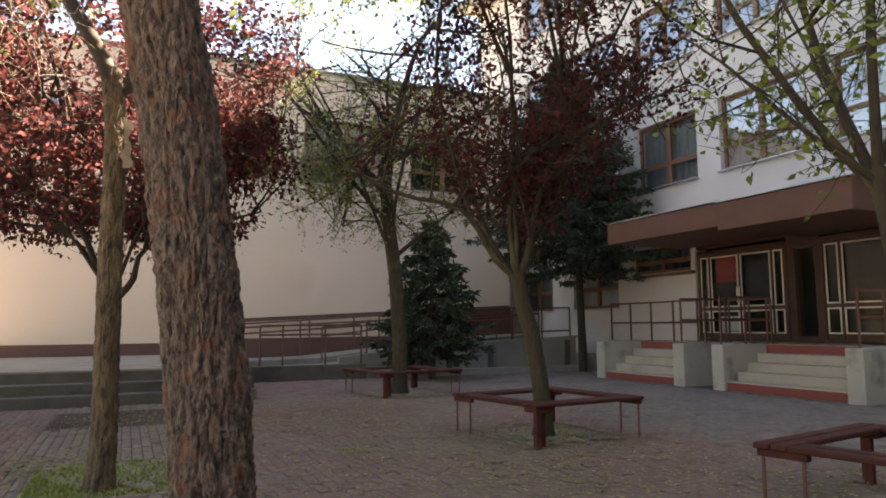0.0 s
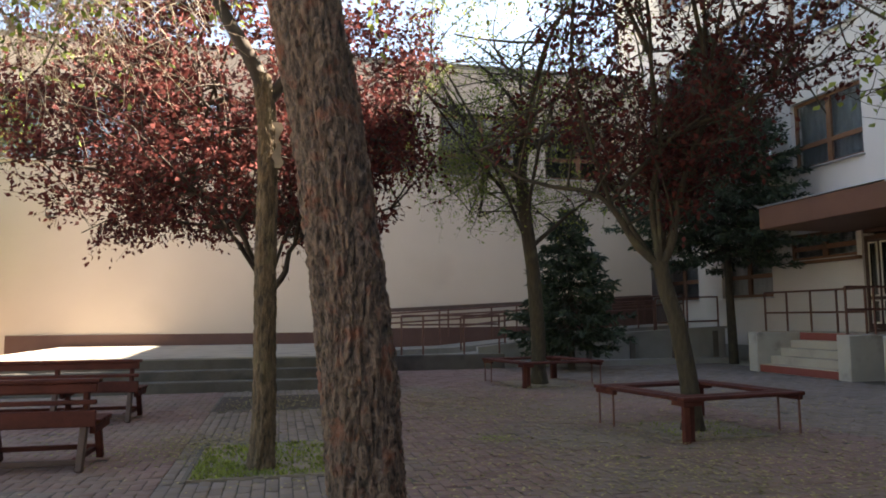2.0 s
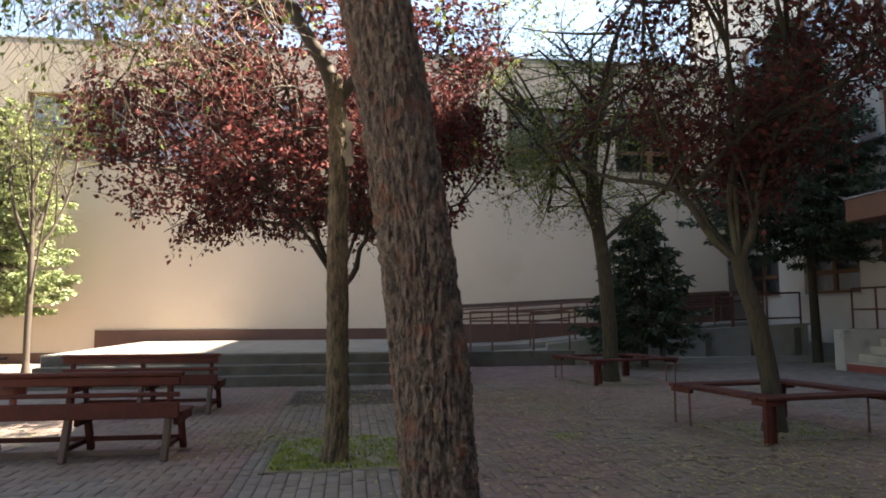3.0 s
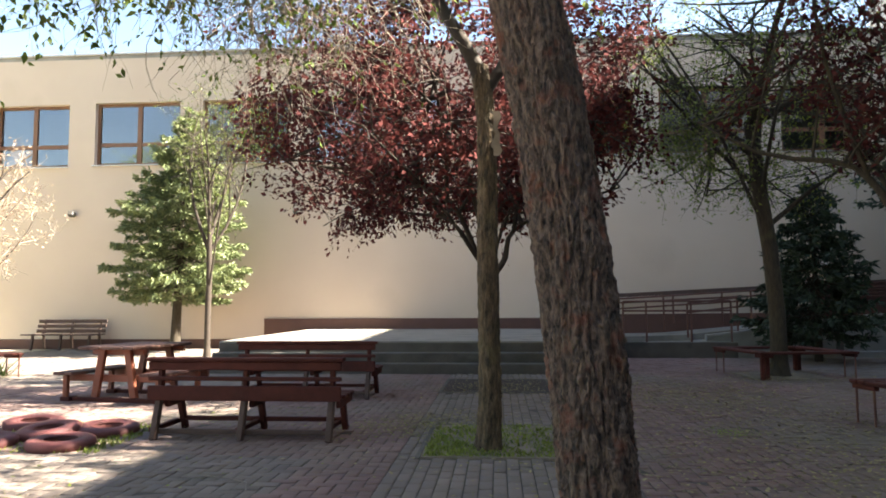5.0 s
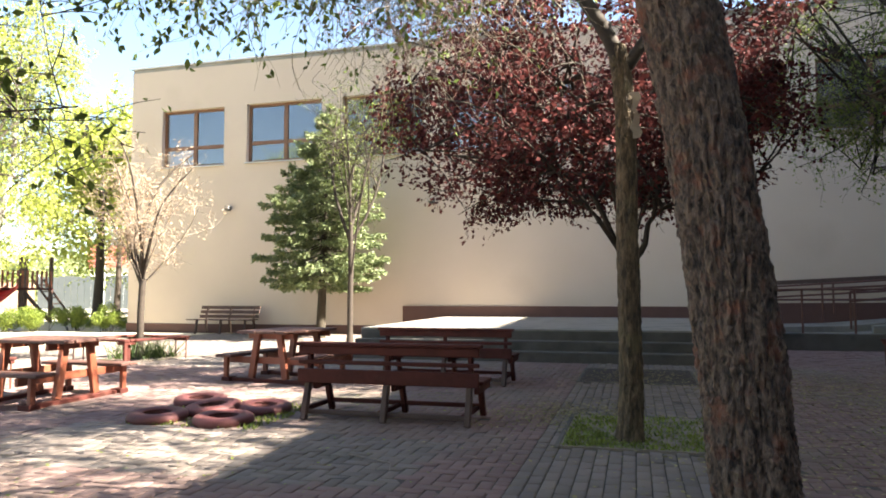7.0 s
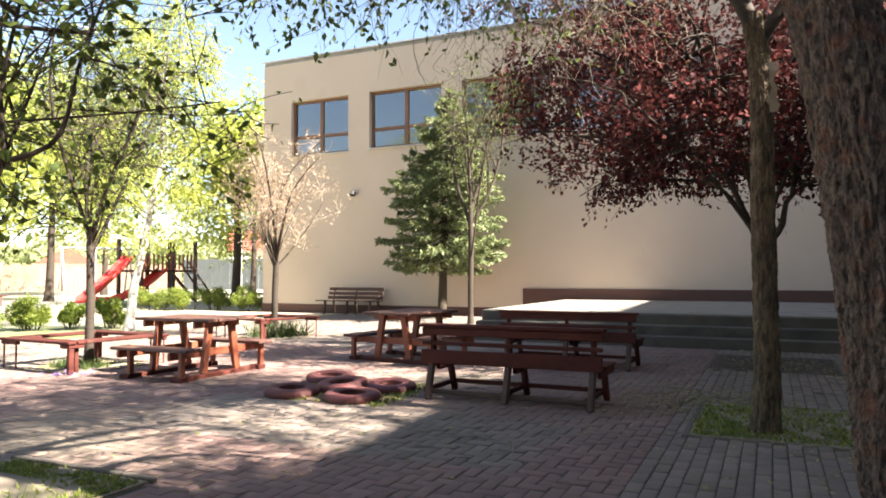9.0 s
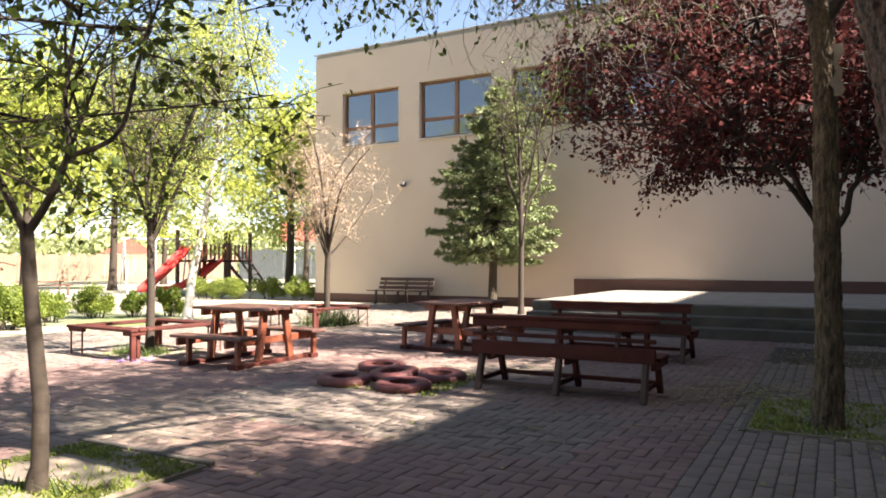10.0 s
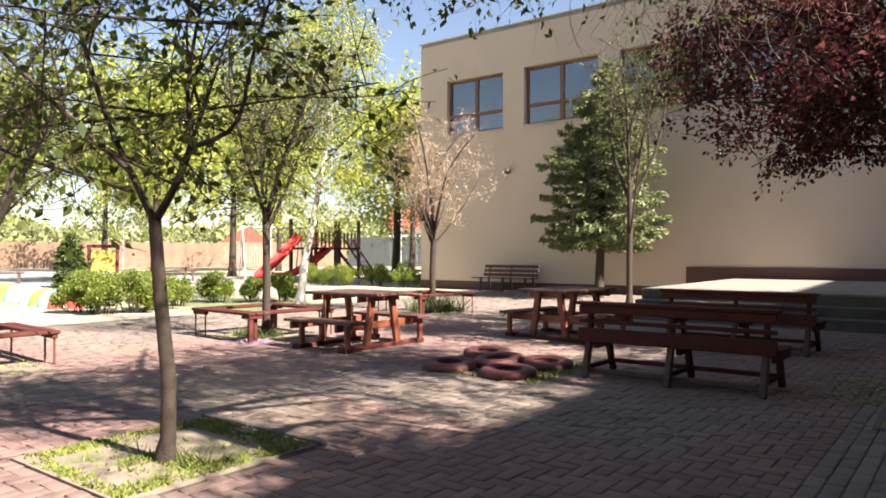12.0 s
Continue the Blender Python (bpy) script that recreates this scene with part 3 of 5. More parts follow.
part("painted_band", prism([(-6.85, 0.28), (11.46, 0.28), (11.46, 1.85), (8.9, 1.75), (8.6, 0.98), (2.6, 0.95), (2.5, 0.86), (-6.85, 0.86)], "y", GYM_Y - 0.055, GYM_Y - 0.033), M_BROWN, gym)
for x, z in ((-12.77, 4.0), (-5.91, 4.0)):
    lamp = thing("wall_lamp", "small black floodlight on the cream wall", "lamp", (x, GYM_Y, z), group="lamps on the hall wall")
    part("bracket", bx(-0.03, 0.03, -0.10, -0.002, -0.03, 0.03, bevel=0.005), M_BLACK, lamp)
    part("housing", beam((0, -0.08, -0.03), (0, -0.24, 0.03), 0.17, 0.15, 0.02), M_BLACK, lamp)
    part("lens", beam((0, -0.24, 0.03), (0, -0.252, 0.034), 0.13, 0.11, 0.004), M_CONCD, lamp)

# ---------------------------------------------------------------- terrace and steps before the hall
terrace = thing("terrace", "weathered concrete terrace with three broad steps", "terrace", kind="structure")
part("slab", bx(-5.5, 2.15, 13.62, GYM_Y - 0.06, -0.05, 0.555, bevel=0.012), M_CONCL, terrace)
# steps and slab front are darker than the slab's top
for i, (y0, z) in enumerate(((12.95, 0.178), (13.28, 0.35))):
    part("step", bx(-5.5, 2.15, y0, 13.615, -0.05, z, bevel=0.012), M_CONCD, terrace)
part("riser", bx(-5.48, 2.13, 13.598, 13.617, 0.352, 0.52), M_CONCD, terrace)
for x in (-2.9, -0.3):
    part("joint", bx(x - 0.008, x + 0.008, 13.7, GYM_Y - 0.07, 0.55, 0.558), M_JOINT, terrace)

# ---------------------------------------------------------------- ramp
ramp = thing("access_ramp", "grey concrete ramp rising along the hall to the entrance", "ramp", kind="structure")
part("kerb", bx(2.56, 5.4, 16.78, 17.0, -0.05, 0.36, bevel=0.012), M_CONCD, ramp)
part("kerb", bx(2.56, 2.78, 17.005, 18.4, -0.05, 0.36, bevel=0.012), M_CONCD, ramp)
part("kerb", bx(5.41, 12.0, 16.85, 17.0, -0.05, 0.15, bevel=0.012), M_CONC, ramp)
part("landing", bx(2.79, 5.4, 17.005, 17.5, -0.02, 0.29), M_CONCL, ramp)
part("lower_run", prism([(2.79, -0.02), (11.9, -0.02), (11.9, 0.88), (10.4, 0.8), (4.6, 0.31), (2.79, 0.28)], "y", 17.62, 18.4), M_CONCL, ramp)
part("upper_run", prism([(2.55, -0.02), (11.4, -0.02), (11.4, 1.0), (9.9, 0.92), (4.5, 0.44), (2.55, 0.40)], "y", 18.6, GYM_Y - 0.06), M_CONCL, ramp)
part("side_wall", prism([(4.9, -0.02), (12.0, -0.02), (12.0, 0.9), (7.0, 0.68), (4.9, 0.44)], "y", 17.45, 17.6), M_CONC, ramp)
part("coping", prism([(4.9, 0.445), (7.0, 0.685), (12.06, 0.905), (12.06, 0.965), (7.0, 0.74), (4.9, 0.50)], "y", 17.41, 17.64), M_CONC, ramp)
for i in range(5):
    part("pilaster", bx(6.6 + i * 1.25, 6.76 + i * 1.25, 17.405, 17.448, -0.02, 0.62 + i * 0.055, bevel=0.008), M_CONCD, ramp)
tagged(part("earth_strip", bx(5.41, 11.9, 17.005, 17.40, -0.1, 0.10, bevel=0.01), M_SOILD), "strip of dark bare earth along the ramp", "planting strip", kind="structure")


def railing(name, label, posts, heights, lows, r=0.024, parent=None):
    """Posts on a line of feet, with a handrail and a middle rail."""
    ob = thing(name, label, "railing", kind="")
    for p in posts:
        part("post", rd((p[0], p[1], p[2] - 0.02), (p[0], p[1], p[2] + heights), r), M_RAIL, ob)
    for h in (heights, *lows):
        for p, q in zip(posts, posts[1:]):
            part("rail", rd((p[0], p[1], p[2] + h), (q[0], q[1], q[2] + h), r * 0.95), M_RAIL, ob)
    return ob


railing("ramp_railing", "brown tubular steel railing on the ramp kerb", [(x, 16.89, 0.35) for x in (2.85, 3.38, 4.40, 5.3)], 0.95, (0.73,))
railing("ramp_railing", "brown tubular steel railing along the lower ramp run", [(4.48, 17.52, 0.45), (5.65, 17.52, 0.58), (7.1, 17.52, 0.74), (8.5, 17.52, 0.80), (9.9, 17.52, 0.86)], 0.80, (0.58,))
railing("ramp_railing", "brown tubular steel railing along the upper ramp run", [(2.7 + 1.45 * i, 18.5, 0.5 + i * 0.085) for i in range(7)], 0.85, (0.6,))
handrail = railing("wall_handrail", "brown wooden handrail along the hall wall", [(2.7 + 2.1 * i, GYM_Y - 0.16, 0.62 + i * 0.1) for i in range(5)], 0.82, (0.62,), r=0.026)
part("handrail_board", beam((2.4, GYM_Y - 0.22, 1.43), (11.3, GYM_Y - 0.22, 1.855), 0.035, 0.11), M_WOODG, handrail, "flat weathered wooden board")
railing("landing_railing", "brown tubular steel railing on the ramp landing", [(9.95, 17.52, 0.9), (10.9, 17.52, 0.93), (11.85, 17.52, 0.95)], 0.82, (0.16,))

# ---------------------------------------------------------------- school building with the entrance
school = thing("school_building", "pale plastered school wing with brown windows and an entrance", "building", kind="structure")
sw = []
# third storey is unseen, added so the wing blocks more sky
for f in (0, 1, 2):
    for i in range(-3, 5):
        y1 = 12.52 - i * 3.03
        sw.append((y1 - 2.28, y1, 4.92 + f * 3.25, 6.68 + f * 3.25))
ground_w = [(16.55, 18.8, 1.75, 3.05), (20.0, 22.0, 1.75, 3.05), (13.65, 15.9, 2.62, 3.3)]
doors_gap = [(7.0, 13.5, 0.8, 3.2)]
part("wall", pierced(-6.0, 25.0, 0.0, SCH_H, sw + ground_w + doors_gap, "y", SCH_X, SCH_X + 0.35), M_PLASTER2, school)
part("wall", bx(SCH_X, SCH_X + 14, -6.35, -6.0, 0, SCH_H), M_PLASTER2, school)
part("wall", bx(SCH_X + 13.65, SCH_X + 14, -6.0, 25.0, 0, SCH_H), M_PLASTER2, school)
part("wall", bx(SCH_X + 0.35, SCH_X + 13.65, 24.65, 25.0, 0, SCH_H), M_PLASTER2, school)
# eave line is made up and unseen, skewed to place the yard's shadow edge
part("roof", prism([(SCH_X - 0.02, -6.5), (SCH_X - 0.02, 4.0), (11.8, 25.2), (SCH_X + 14.2, 25.2), (SCH_X + 14.2, -6.5)], "z", SCH_H, SCH_H + 0.22), M_CONC, school)
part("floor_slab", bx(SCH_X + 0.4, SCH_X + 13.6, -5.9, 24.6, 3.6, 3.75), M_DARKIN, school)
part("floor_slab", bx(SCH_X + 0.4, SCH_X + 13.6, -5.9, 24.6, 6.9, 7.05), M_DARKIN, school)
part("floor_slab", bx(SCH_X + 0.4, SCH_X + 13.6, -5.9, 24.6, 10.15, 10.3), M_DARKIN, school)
part("dark_backing", bx(SCH_X + 3.2, SCH_X + 3.3, -5.9, 24.6, 0.8, SCH_H - 0.05), M_DARKIN, school)
for a, b, c, d in sw:
    window(school, a, b, c, d, SCH_X + 0.12, "y", 1, curtain=M_CURTAIN)
for a, b, c, d in ground_w:
    window(school, a, b, c, d, SCH_X + 0.12, "y", 1, curtain=M_CURTAIN, split=0.45)
part("wall", bx(GYM_X1 + 0.002, SCH_X, 24.7, 25.0, 0, GYM_H), M_PLASTER2, school)
part("plinth", bx(SCH_X - 0.03, SCH_X - 0.002, 15.9, 24.9, -0.02, 0.42), M_CONC, school)
part("cellar_window", bx(SCH_X - 0.05, SCH_X - 0.035, 16.6, 17.5, 0.05, 0.4), M_BLACK, school, "black cellar vent")
part("canopy", bx(10.55, SCH_X - 0.002, 10.3, 13.9, 3.17, 3.66, bevel=0.015), M_CANOPY, school, "flat brown entrance canopy")
part("canopy", bx(10.42, SCH_X - 0.002, 7.45, 10.29, 3.06, 3.60, bevel=0.015), M_CANOPY, school, "flat brown entrance canopy")
part("canopy_edging", bx(10.52, SCH_X - 0.002, 10.33, 13.93, 3.663, 3.693, bevel=0.006), M_METALW, school)
part("canopy_edging", bx(10.39, SCH_X - 0.002, 7.42, 10.31, 3.603, 3.638, bevel=0.006), M_METALW, school)
part("column", pierced(10.08, 10.88, 0.86, 3.2, [(10.22, 10.70, 1.0, 2.86)], "y", 12.97, 13.2), M_DOOR, school)
part("side_pane", bx(13.06, 13.07, 10.22, 10.70, 1.0, 2.86), M_GLASSD, school).visible_shadow = False
part("sill", bx(12.78, SCH_X - 0.002, 13.5, 15.75, 2.52, 2.60, bevel=0.008), M_FRAME, school)
part("lintel", bx(12.95, 13.2, 7.0, 10.07, 3.1, 3.2), M_DOOR, school)
part("lintel", bx(12.95, 13.2, 10.89, 13.5, 3.1, 3.2), M_DOOR, school)


def door_unit(y0, y1, z0=0.87, z1=2.93, x=12.95):
    """A glazed double door with side lights, pale beads round each pane."""
    unit = thing("entrance_door", "brown glazed entrance door with pale beads round its panes", "door", group="entrance doors", kind="structure")
    part("frame", pierced(y0, y1, z0, z1 + 0.1, [(y0 + 0.06, y1 - 0.06, z0 + 0.06, z1)], "y", x, x + 0.1), M_DOOR, unit)
    W = y1 - y0 - 0.12
    widths = (0.13, 0.37, 0.37, 0.13)
    y = y0 + 0.06
    for k, f in enumerate(widths):
        w = W * f
        a, b = y + 0.01, y + w - 0.01
        m = 0.05
        zs = z0 + 0.75
        leaf = part("door_leaf", pierced(a, b, z0 + 0.07, z1 - 0.01, [(a + m, b - m, z0 + 0.2, zs - 0.06), (a + m, b - m, zs + 0.06, z1 - 0.07)], "y", x + 0.02, x + 0.07), M_DOOR, unit)
        for e, h in ((z0 + 0.2, zs - 0.06), (zs + 0.06, z1 - 0.07)):
            part("bead", pierced(a + m - 0.02, b - m + 0.02, e - 0.02, h + 0.02, [(a + m + 0.012, b - m - 0.012, e + 0.012, h - 0.012)], "y", x + 0.002, x + 0.019), M_TRIMW, leaf)
            gp = part("pane", bx(x + 0.04, x + 0.048, a + m, b - m, e, h), M_GLASSD, leaf)
            gp.visible_shadow = False
        if k in (1, 2):
            part("handle", rd((x - 0.05, b - 0.03 if k == 1 else a + 0.03, z0 + 0.9), (x - 0.05, b - 0.03 if k == 1 else a + 0.03, z0 + 1.25), 0.014), M_TRIMW, leaf)
        y += w
    return unit


door_unit(10.89, 13.49)
door_unit(7.02, 10.07)
tagged(part("poster", bx(13.01, 13.014, 12.3, 12.95, 2.25, 2.85), M_POSTER), "red paper poster behind the door glass", "poster")
tagged(part("notice", bx(13.01, 13.014, 12.3, 12.9, 1.1, 1.45), M_PAPER), "white notice sheet behind the door glass", "notice")


def stair(y0, y1):
    st = thing("entrance_steps", "beige concrete entrance steps with red end risers", "steps", kind="structure")
    n, h, t = 5, 0.172, 0.27
    for i in range(n):
        part("step", bx(10.55 + i * t, 11.9, y0, y1, i * h - (0.04 if i == 0 else -0.001), (i + 1) * h, bevel=0.01), M_STEP, st)
    part("painted_riser", bx(10.535, 10.548, y0 + 0.01, y1 - 0.01, 0.0, 0.15), M_REDSTEP, st)
    part("painted_riser", bx(10.55 + 4 * t - 0.015, 10.55 + 4 * t - 0.002, y0 + 0.01, y1 - 0.01, 4 * h + 0.004, 5 * h - 0.004), M_REDSTEP, st)
    return st


stair(11.76, 14.1)
stair(7.8, 10.35)
part("landing", bx(11.91, 12.89, 7.0, 15.8, -0.02, 0.858), M_STEP, school)
for y0, y1, x0 in ((14.11, 14.42, 10.5), (11.42, 11.74, 10.48), (10.36, 10.66, 10.48), (7.48, 7.79, 10.44)):
    tagged(part("stair_cheek", bx(x0, 11.9, y0, y1, -0.05, 0.87, bevel=0.015), M_CHEEK), "low pale concrete cheek wall beside the steps", "wall", group="stair cheeks", kind="structure")
railing("entrance_railing", "brown tubular steel railing at the landing's edge", [(11.97, 15.7 - 0.79 * i, 0.86) for i in range(5)], 0.95, (0.45,))
railing("entrance_railing", "brown tubular steel railing between the two stairs", [(10.6, 11.58, 0.87), (11.25, 11.58, 0.87), (11.85, 11.58, 0.87)], 0.92, (0.48,))
railing("entrance_railing", "brown tubular steel railing between the two stairs", [(10.6, 10.5, 0.87), (11.25, 10.5, 0.87), (11.85, 10.5, 0.87)], 0.92, (0.48,))
railing("entrance_railing", "brown tubular steel railing joining the two stairs", [(11.97, 11.6 - 0.55 * i, 0.86) for i in range(3)], 0.92, (0.48,))
railing("entrance_railing", "brown tubular steel railing beside the wide stair", [(10.6, 7.63, 0.87), (11.25, 7.63, 0.87), (11.85, 7.63, 0.87)], 0.92, (0.48,))

# an unseen block behind the camera, added to cut skylight in the yard
rear = thing("rear_sky_blocker", "unseen grey block added to keep skylight out of the yard", "building", kind="structure")
part("wall", bx(-4.0, SCH_X - 0.01, -4.9, -4.5, 0, 15.0), M_CONC, rear)
part("roof", bx(-4.2, SCH_X - 0.26, -5.2, -4.3, 15.002, 15.2), M_CONC, rear)


# ---------------------------------------------------------------- seats round the trees
def tree_bench(at, size=1.4, rz=0.0, posts=(0, 2), h=0.45, label="red-brown wooden bench built square round a tree"):
    """Board seat on doubled corner posts and, at the other corners, pairs of thin steel legs."""
    ob = thing("tree_bench", label, "bench", at, rz, group="square benches round the trees")
    s = size / 2
    for k in range(4):
        m = Matrix.Rotation(k * math.pi / 2, 4, "Z")
        def put(name, bm, mat):
            bmesh.ops.transform(bm, matrix=m, verts=bm.verts)
            part(name, bm, mat, ob)
        for off in (0.055, 0.185):
            e = s if k % 2 == 0 else s - 0.25
            put("seat_board", bx(-e, e, -s + off - 0.055, -s + off + 0.058, h - 0.04, h, bevel=0.009), M_WOODR)
        if k in posts:
            put("corner_post", bx(-s + 0.03, -s + 0.10, -s + 0.03, -s + 0.085, -0.02, h - 0.092, bevel=0.006), M_WOODR)
            put("corner_post", bx(-s + 0.15, -s + 0.205, -s + 0.09, -s + 0.16, -0.02, h - 0.092, bevel=0.006), M_WOODR)
            put("bearer", bx(-s + 0.02, -s + 0.24, -s + 0.02, -s + 0.22, h - 0.09, h - 0.042, bevel=0.006), M_WOODR)
        else:
            for u in (-s + 0.05, -s + 0.33):
                put("leg", rd((u, -s + 0.05, -0.02), (u, -s + 0.05, h - 0.092), 0.013), M_RAIL)
            put("bearer", bx(-s + 0.02, -s + 0.37, -s + 0.02, -s + 0.08, h - 0.09, h - 0.042, bevel=0.005), M_WOODR)
    return ob


tree_bench((4.55, 7.28, 0), 1.6, 8)
tree_bench((4.88, 12.95, 0), 1.7, 9)
tree_bench((4.95, 3.1, 0), 1.62, 12)
tree_bench((-8.9, 7.05, 0), 1.55, -4, (1, 3), 0.42)
tree_bench((-9.42, 11.65, 0), 1.5, -12, (1, 3), 0.43, "dark weathered wooden bench built square round a tree")
tree_bench((-9.2, 3.12, 0), 1.5, -4, (), 0.38)


# ---------------------------------------------------------------- benches with backs
def long_bench(at, rz, length=1.86, label="red-brown wooden garden bench with a two-board back"):
    """A-framed bench; its back faces -y before it is turned."""
    ob = thing("garden_bench", label, "bench", at, rz, group="long benches at the tables")
    L = length / 2
    for u in (-L + 0.1, 0.0, L - 0.1):
        part("rear_leg", beam((u, -0.27, 0.0), (u, -0.145, 0.40), 0.075, 0.055, 0.006, up=(1, 0, 0)), M_WOODG, ob)
        part("back_post", beam((u + 0.004, -0.14, 0.36), (u + 0.004, -0.125, 0.725), 0.065, 0.045, 0.006, up=(1, 0, 0)), M_WOODR, ob)
        part("front_leg", beam((u + 0.002, 0.40, 0.0), (u + 0.002, 0.26, 0.35), 0.07, 0.055, 0.006, up=(1, 0, 0)), M_WOODR, ob)
        part("seat_bearer", beam((u + 0.058, -0.13, 0.325), (u + 0.058, 0.36, 0.335), 0.05, 0.07), M_WOODR, ob)
        part("foot_rail", beam((u - 0.055, -0.21, 0.085), (u - 0.055, 0.39, 0.085), 0.045, 0.045), M_WOODR, ob)
    for y, z0, z1 in ((-0.18, 0.645, 0.725), (-0.185, 0.545, 0.585), (-0.20, 0.36, 0.50)):
        part("back_board", beam((-L, y, (z0 + z1) / 2), (L, y, (z0 + z1) / 2), 0.035, z1 - z0, 0.008), M_WOODR, ob)
    part("top_rail", beam((-L - 0.02, -0.16, 0.745), (L + 0.02, -0.16, 0.745), 0.12, 0.035, 0.008), M_WOODR, ob)
    for y in (0.02, 0.16, 0.30):
        part("seat_board", beam((-L, y, 0.385), (L, y, 0.385), 0.125, 0.035, 0.008), M_WOODR, ob)
    part("stretcher", beam((-L + 0.1, 0.355, 0.11), (L - 0.1, 0.355, 0.11), 0.04, 0.045), M_WOODR, ob)
    part("stretcher", beam((-L + 0.1, -0.20, 0.075), (L - 0.1, -0.20, 0.075), 0.04, 0.045), M_WOODG, ob)
    return ob


long_bench((-2.45, 6.84, 0), -1.0, 1.88)
long_bench((-2.66, 9.80, 0), -2.0, 1.92)


def picnic_table(at, rz, length=1.45, label="orange-brown wooden picnic table with attached benches"):
    """Table along y, its benches to either side."""
    ob = thing("picnic_table", label, "picnic table", at, rz, group="picnic tables in the yard")
    L = length / 2
    for i in range(5):
        x = -0.34 + i * 0.17
        part("top_board", bx(x - 0.08, x + 0.08, -L - 0.012 * (i % 2), L + 0.01 * ((i + 1) % 3), 0.69, 0.73, bevel=0.008), M_WOODT, ob)
    for x in (-0.73, -0.585, 0.585, 0.73):
        part("bench_board", bx(x - 0.07, x + 0.07, -L, L, 0.35, 0.39, bevel=0.008), M_WOODT, ob)
    for y in (-L + 0.2, L - 0.2):
        for s in (-1, 1):
            part("leg", beam((s * 0.30, y, 0.05), (s * 0.19, y, 0.685), 0.10, 0.065, 0.008, up=(0, 1, 0)), M_WOODO, ob)
            part("bench_leg", bx(s * 0.71 - 0.035, s * 0.71 + 0.035, y - 0.09, y - 0.034, 0.05, 0.346, bevel=0.006), M_WOODO, ob)
            part("foot_block", bx(s * 0.70 - 0.075, s * 0.70 + 0.075, y - 0.10, y + 0.06, -0.01, 0.058, bevel=0.008), M_WOODR, ob)
        part("bearer", bx(-0.80, 0.80, y + 0.036, y + 0.085, 0.255, 0.347, bevel=0.008), M_WOODO, ob)
        part("skid", bx(-0.62, 0.62, y - 0.055, y + 0.055, -0.012, 0.05, bevel=0.008), M_WOODR, ob)
        part("top_bearer", bx(-0.40, 0.40, y + 0.036, y + 0.085, 0.61, 0.687, bevel=0.006), M_WOODO, ob)
    return ob


picnic_table((-6.90, 7.08, 0), 90.0, 1.24)
picnic_table((-5.02, 9.55, 0), -10.0, 1.26)


def slat_bench(at, rz):
    ob = thing("slat_bench", "weathered brown slatted bench against the cream wall", "bench", at, rz)
    L = 1.05
    for u in (-0.85, 0.0, 0.85):
        part("leg", beam((u, 0.30, 0.0), (u, 0.22, 0.42), 0.07, 0.06, 0.006, up=(1, 0, 0)), M_WOODG, ob)
        part("leg", beam((u, -0.34, 0.0), (u, -0.26, 0.42), 0.07, 0.06, 0.006, up=(1, 0, 0)), M_WOODG, ob)
        part("back_post", beam((u, 0.20, 0.40), (u, 0.36, 0.86), 0.07, 0.05, 0.006, up=(1, 0, 0)), M_WOODG, ob)
    for i, y in enumerate((-0.30, -0.15, 0.0, 0.14)):
        part("seat_slat", bx(-L - 0.12 * (i == 0), L, y - 0.062, y + 0.062, 0.42, 0.455, bevel=0.006), M_WOODG, ob)
    for y, z in ((0.20, 0.53), (0.25, 0.67), (0.30, 0.81)):
        part("back_slat", beam((-L, y, z), (L, y, z), 0.035, 0.105, 0.006), M_WOODG, ob)
    return ob


slat_bench((-12.5, 19.75, 0), 0)


# ---------------------------------------------------------------- half-buried tyres, red
def tyre(name, at, R=0.32, r=0.075, h=0.055, mat=M_TYRE, rot=(0, 0, 0), label="red-painted old tyre lying on the pavers", group="red tyres on the ground"):
    bm = bmesh.new()
    n, k = 28, 12
    prof = []
    for j in range(k):
        w = 2 * math.pi * j / k
        cx, cz = math.cos(w), math.sin(w)
        prof.append((R - r + r * 1.05 * math.copysign(abs(cx) ** 0.75, cx), h * math.copysign(abs(cz) ** 0.75, cz)))
    rings = [[bm.verts.new((a * math.cos(2 * math.pi * i / n), a * math.sin(2 * math.pi * i / n), z)) for a, z in prof] for i in range(n)]
    for i in range(n):
        for j in range(k):
            bm.faces.new((rings[i][j], rings[(i + 1) % n][j], rings[(i + 1) % n][(j + 1) % k], rings[i][(j + 1) % k]))
    root = thing(name, label, "tyre", at, group=group)
    root.matrix_basis = pose(*at, *rot)
    part("casing", bm, mat, root, smooth=True)
    bead = bmesh.new()
    inner = R - 2.0 * r
    ring = [[bead.verts.new((a * math.cos(2 * math.pi * i / n), a * math.sin(2 * math.pi * i / n), h * v)) for a, v in ((inner + 0.018, 0.75), (inner, 0.9), (inner - 0.008, 0.55), (inner + 0.01, 0.3))] for i in range(n)]
    for i in range(n):
        for j in range(3):
            bead.faces.new((ring[i][j], ring[(i + 1) % n][j], ring[(i + 1) % n][j + 1], ring[i][j + 1]))
    part("bead_ring", bead, mat, root, smooth=True)
    return root


for x, y, z, tx, ty in ((-4.71, 6.22, 0.04, 2, 1), (-4.86, 7.17, 0.045, 2, 2), (-4.38, 6.68, 0.06, 5, -3), (-3.92, 6.92, 0.04, 3, 2), (-3.97, 6.23, 0.035, 2, 1)):
    tyre("tyre", (x, y, z), 0.29, 0.072, 0.052, rot=(tx, ty, 0))

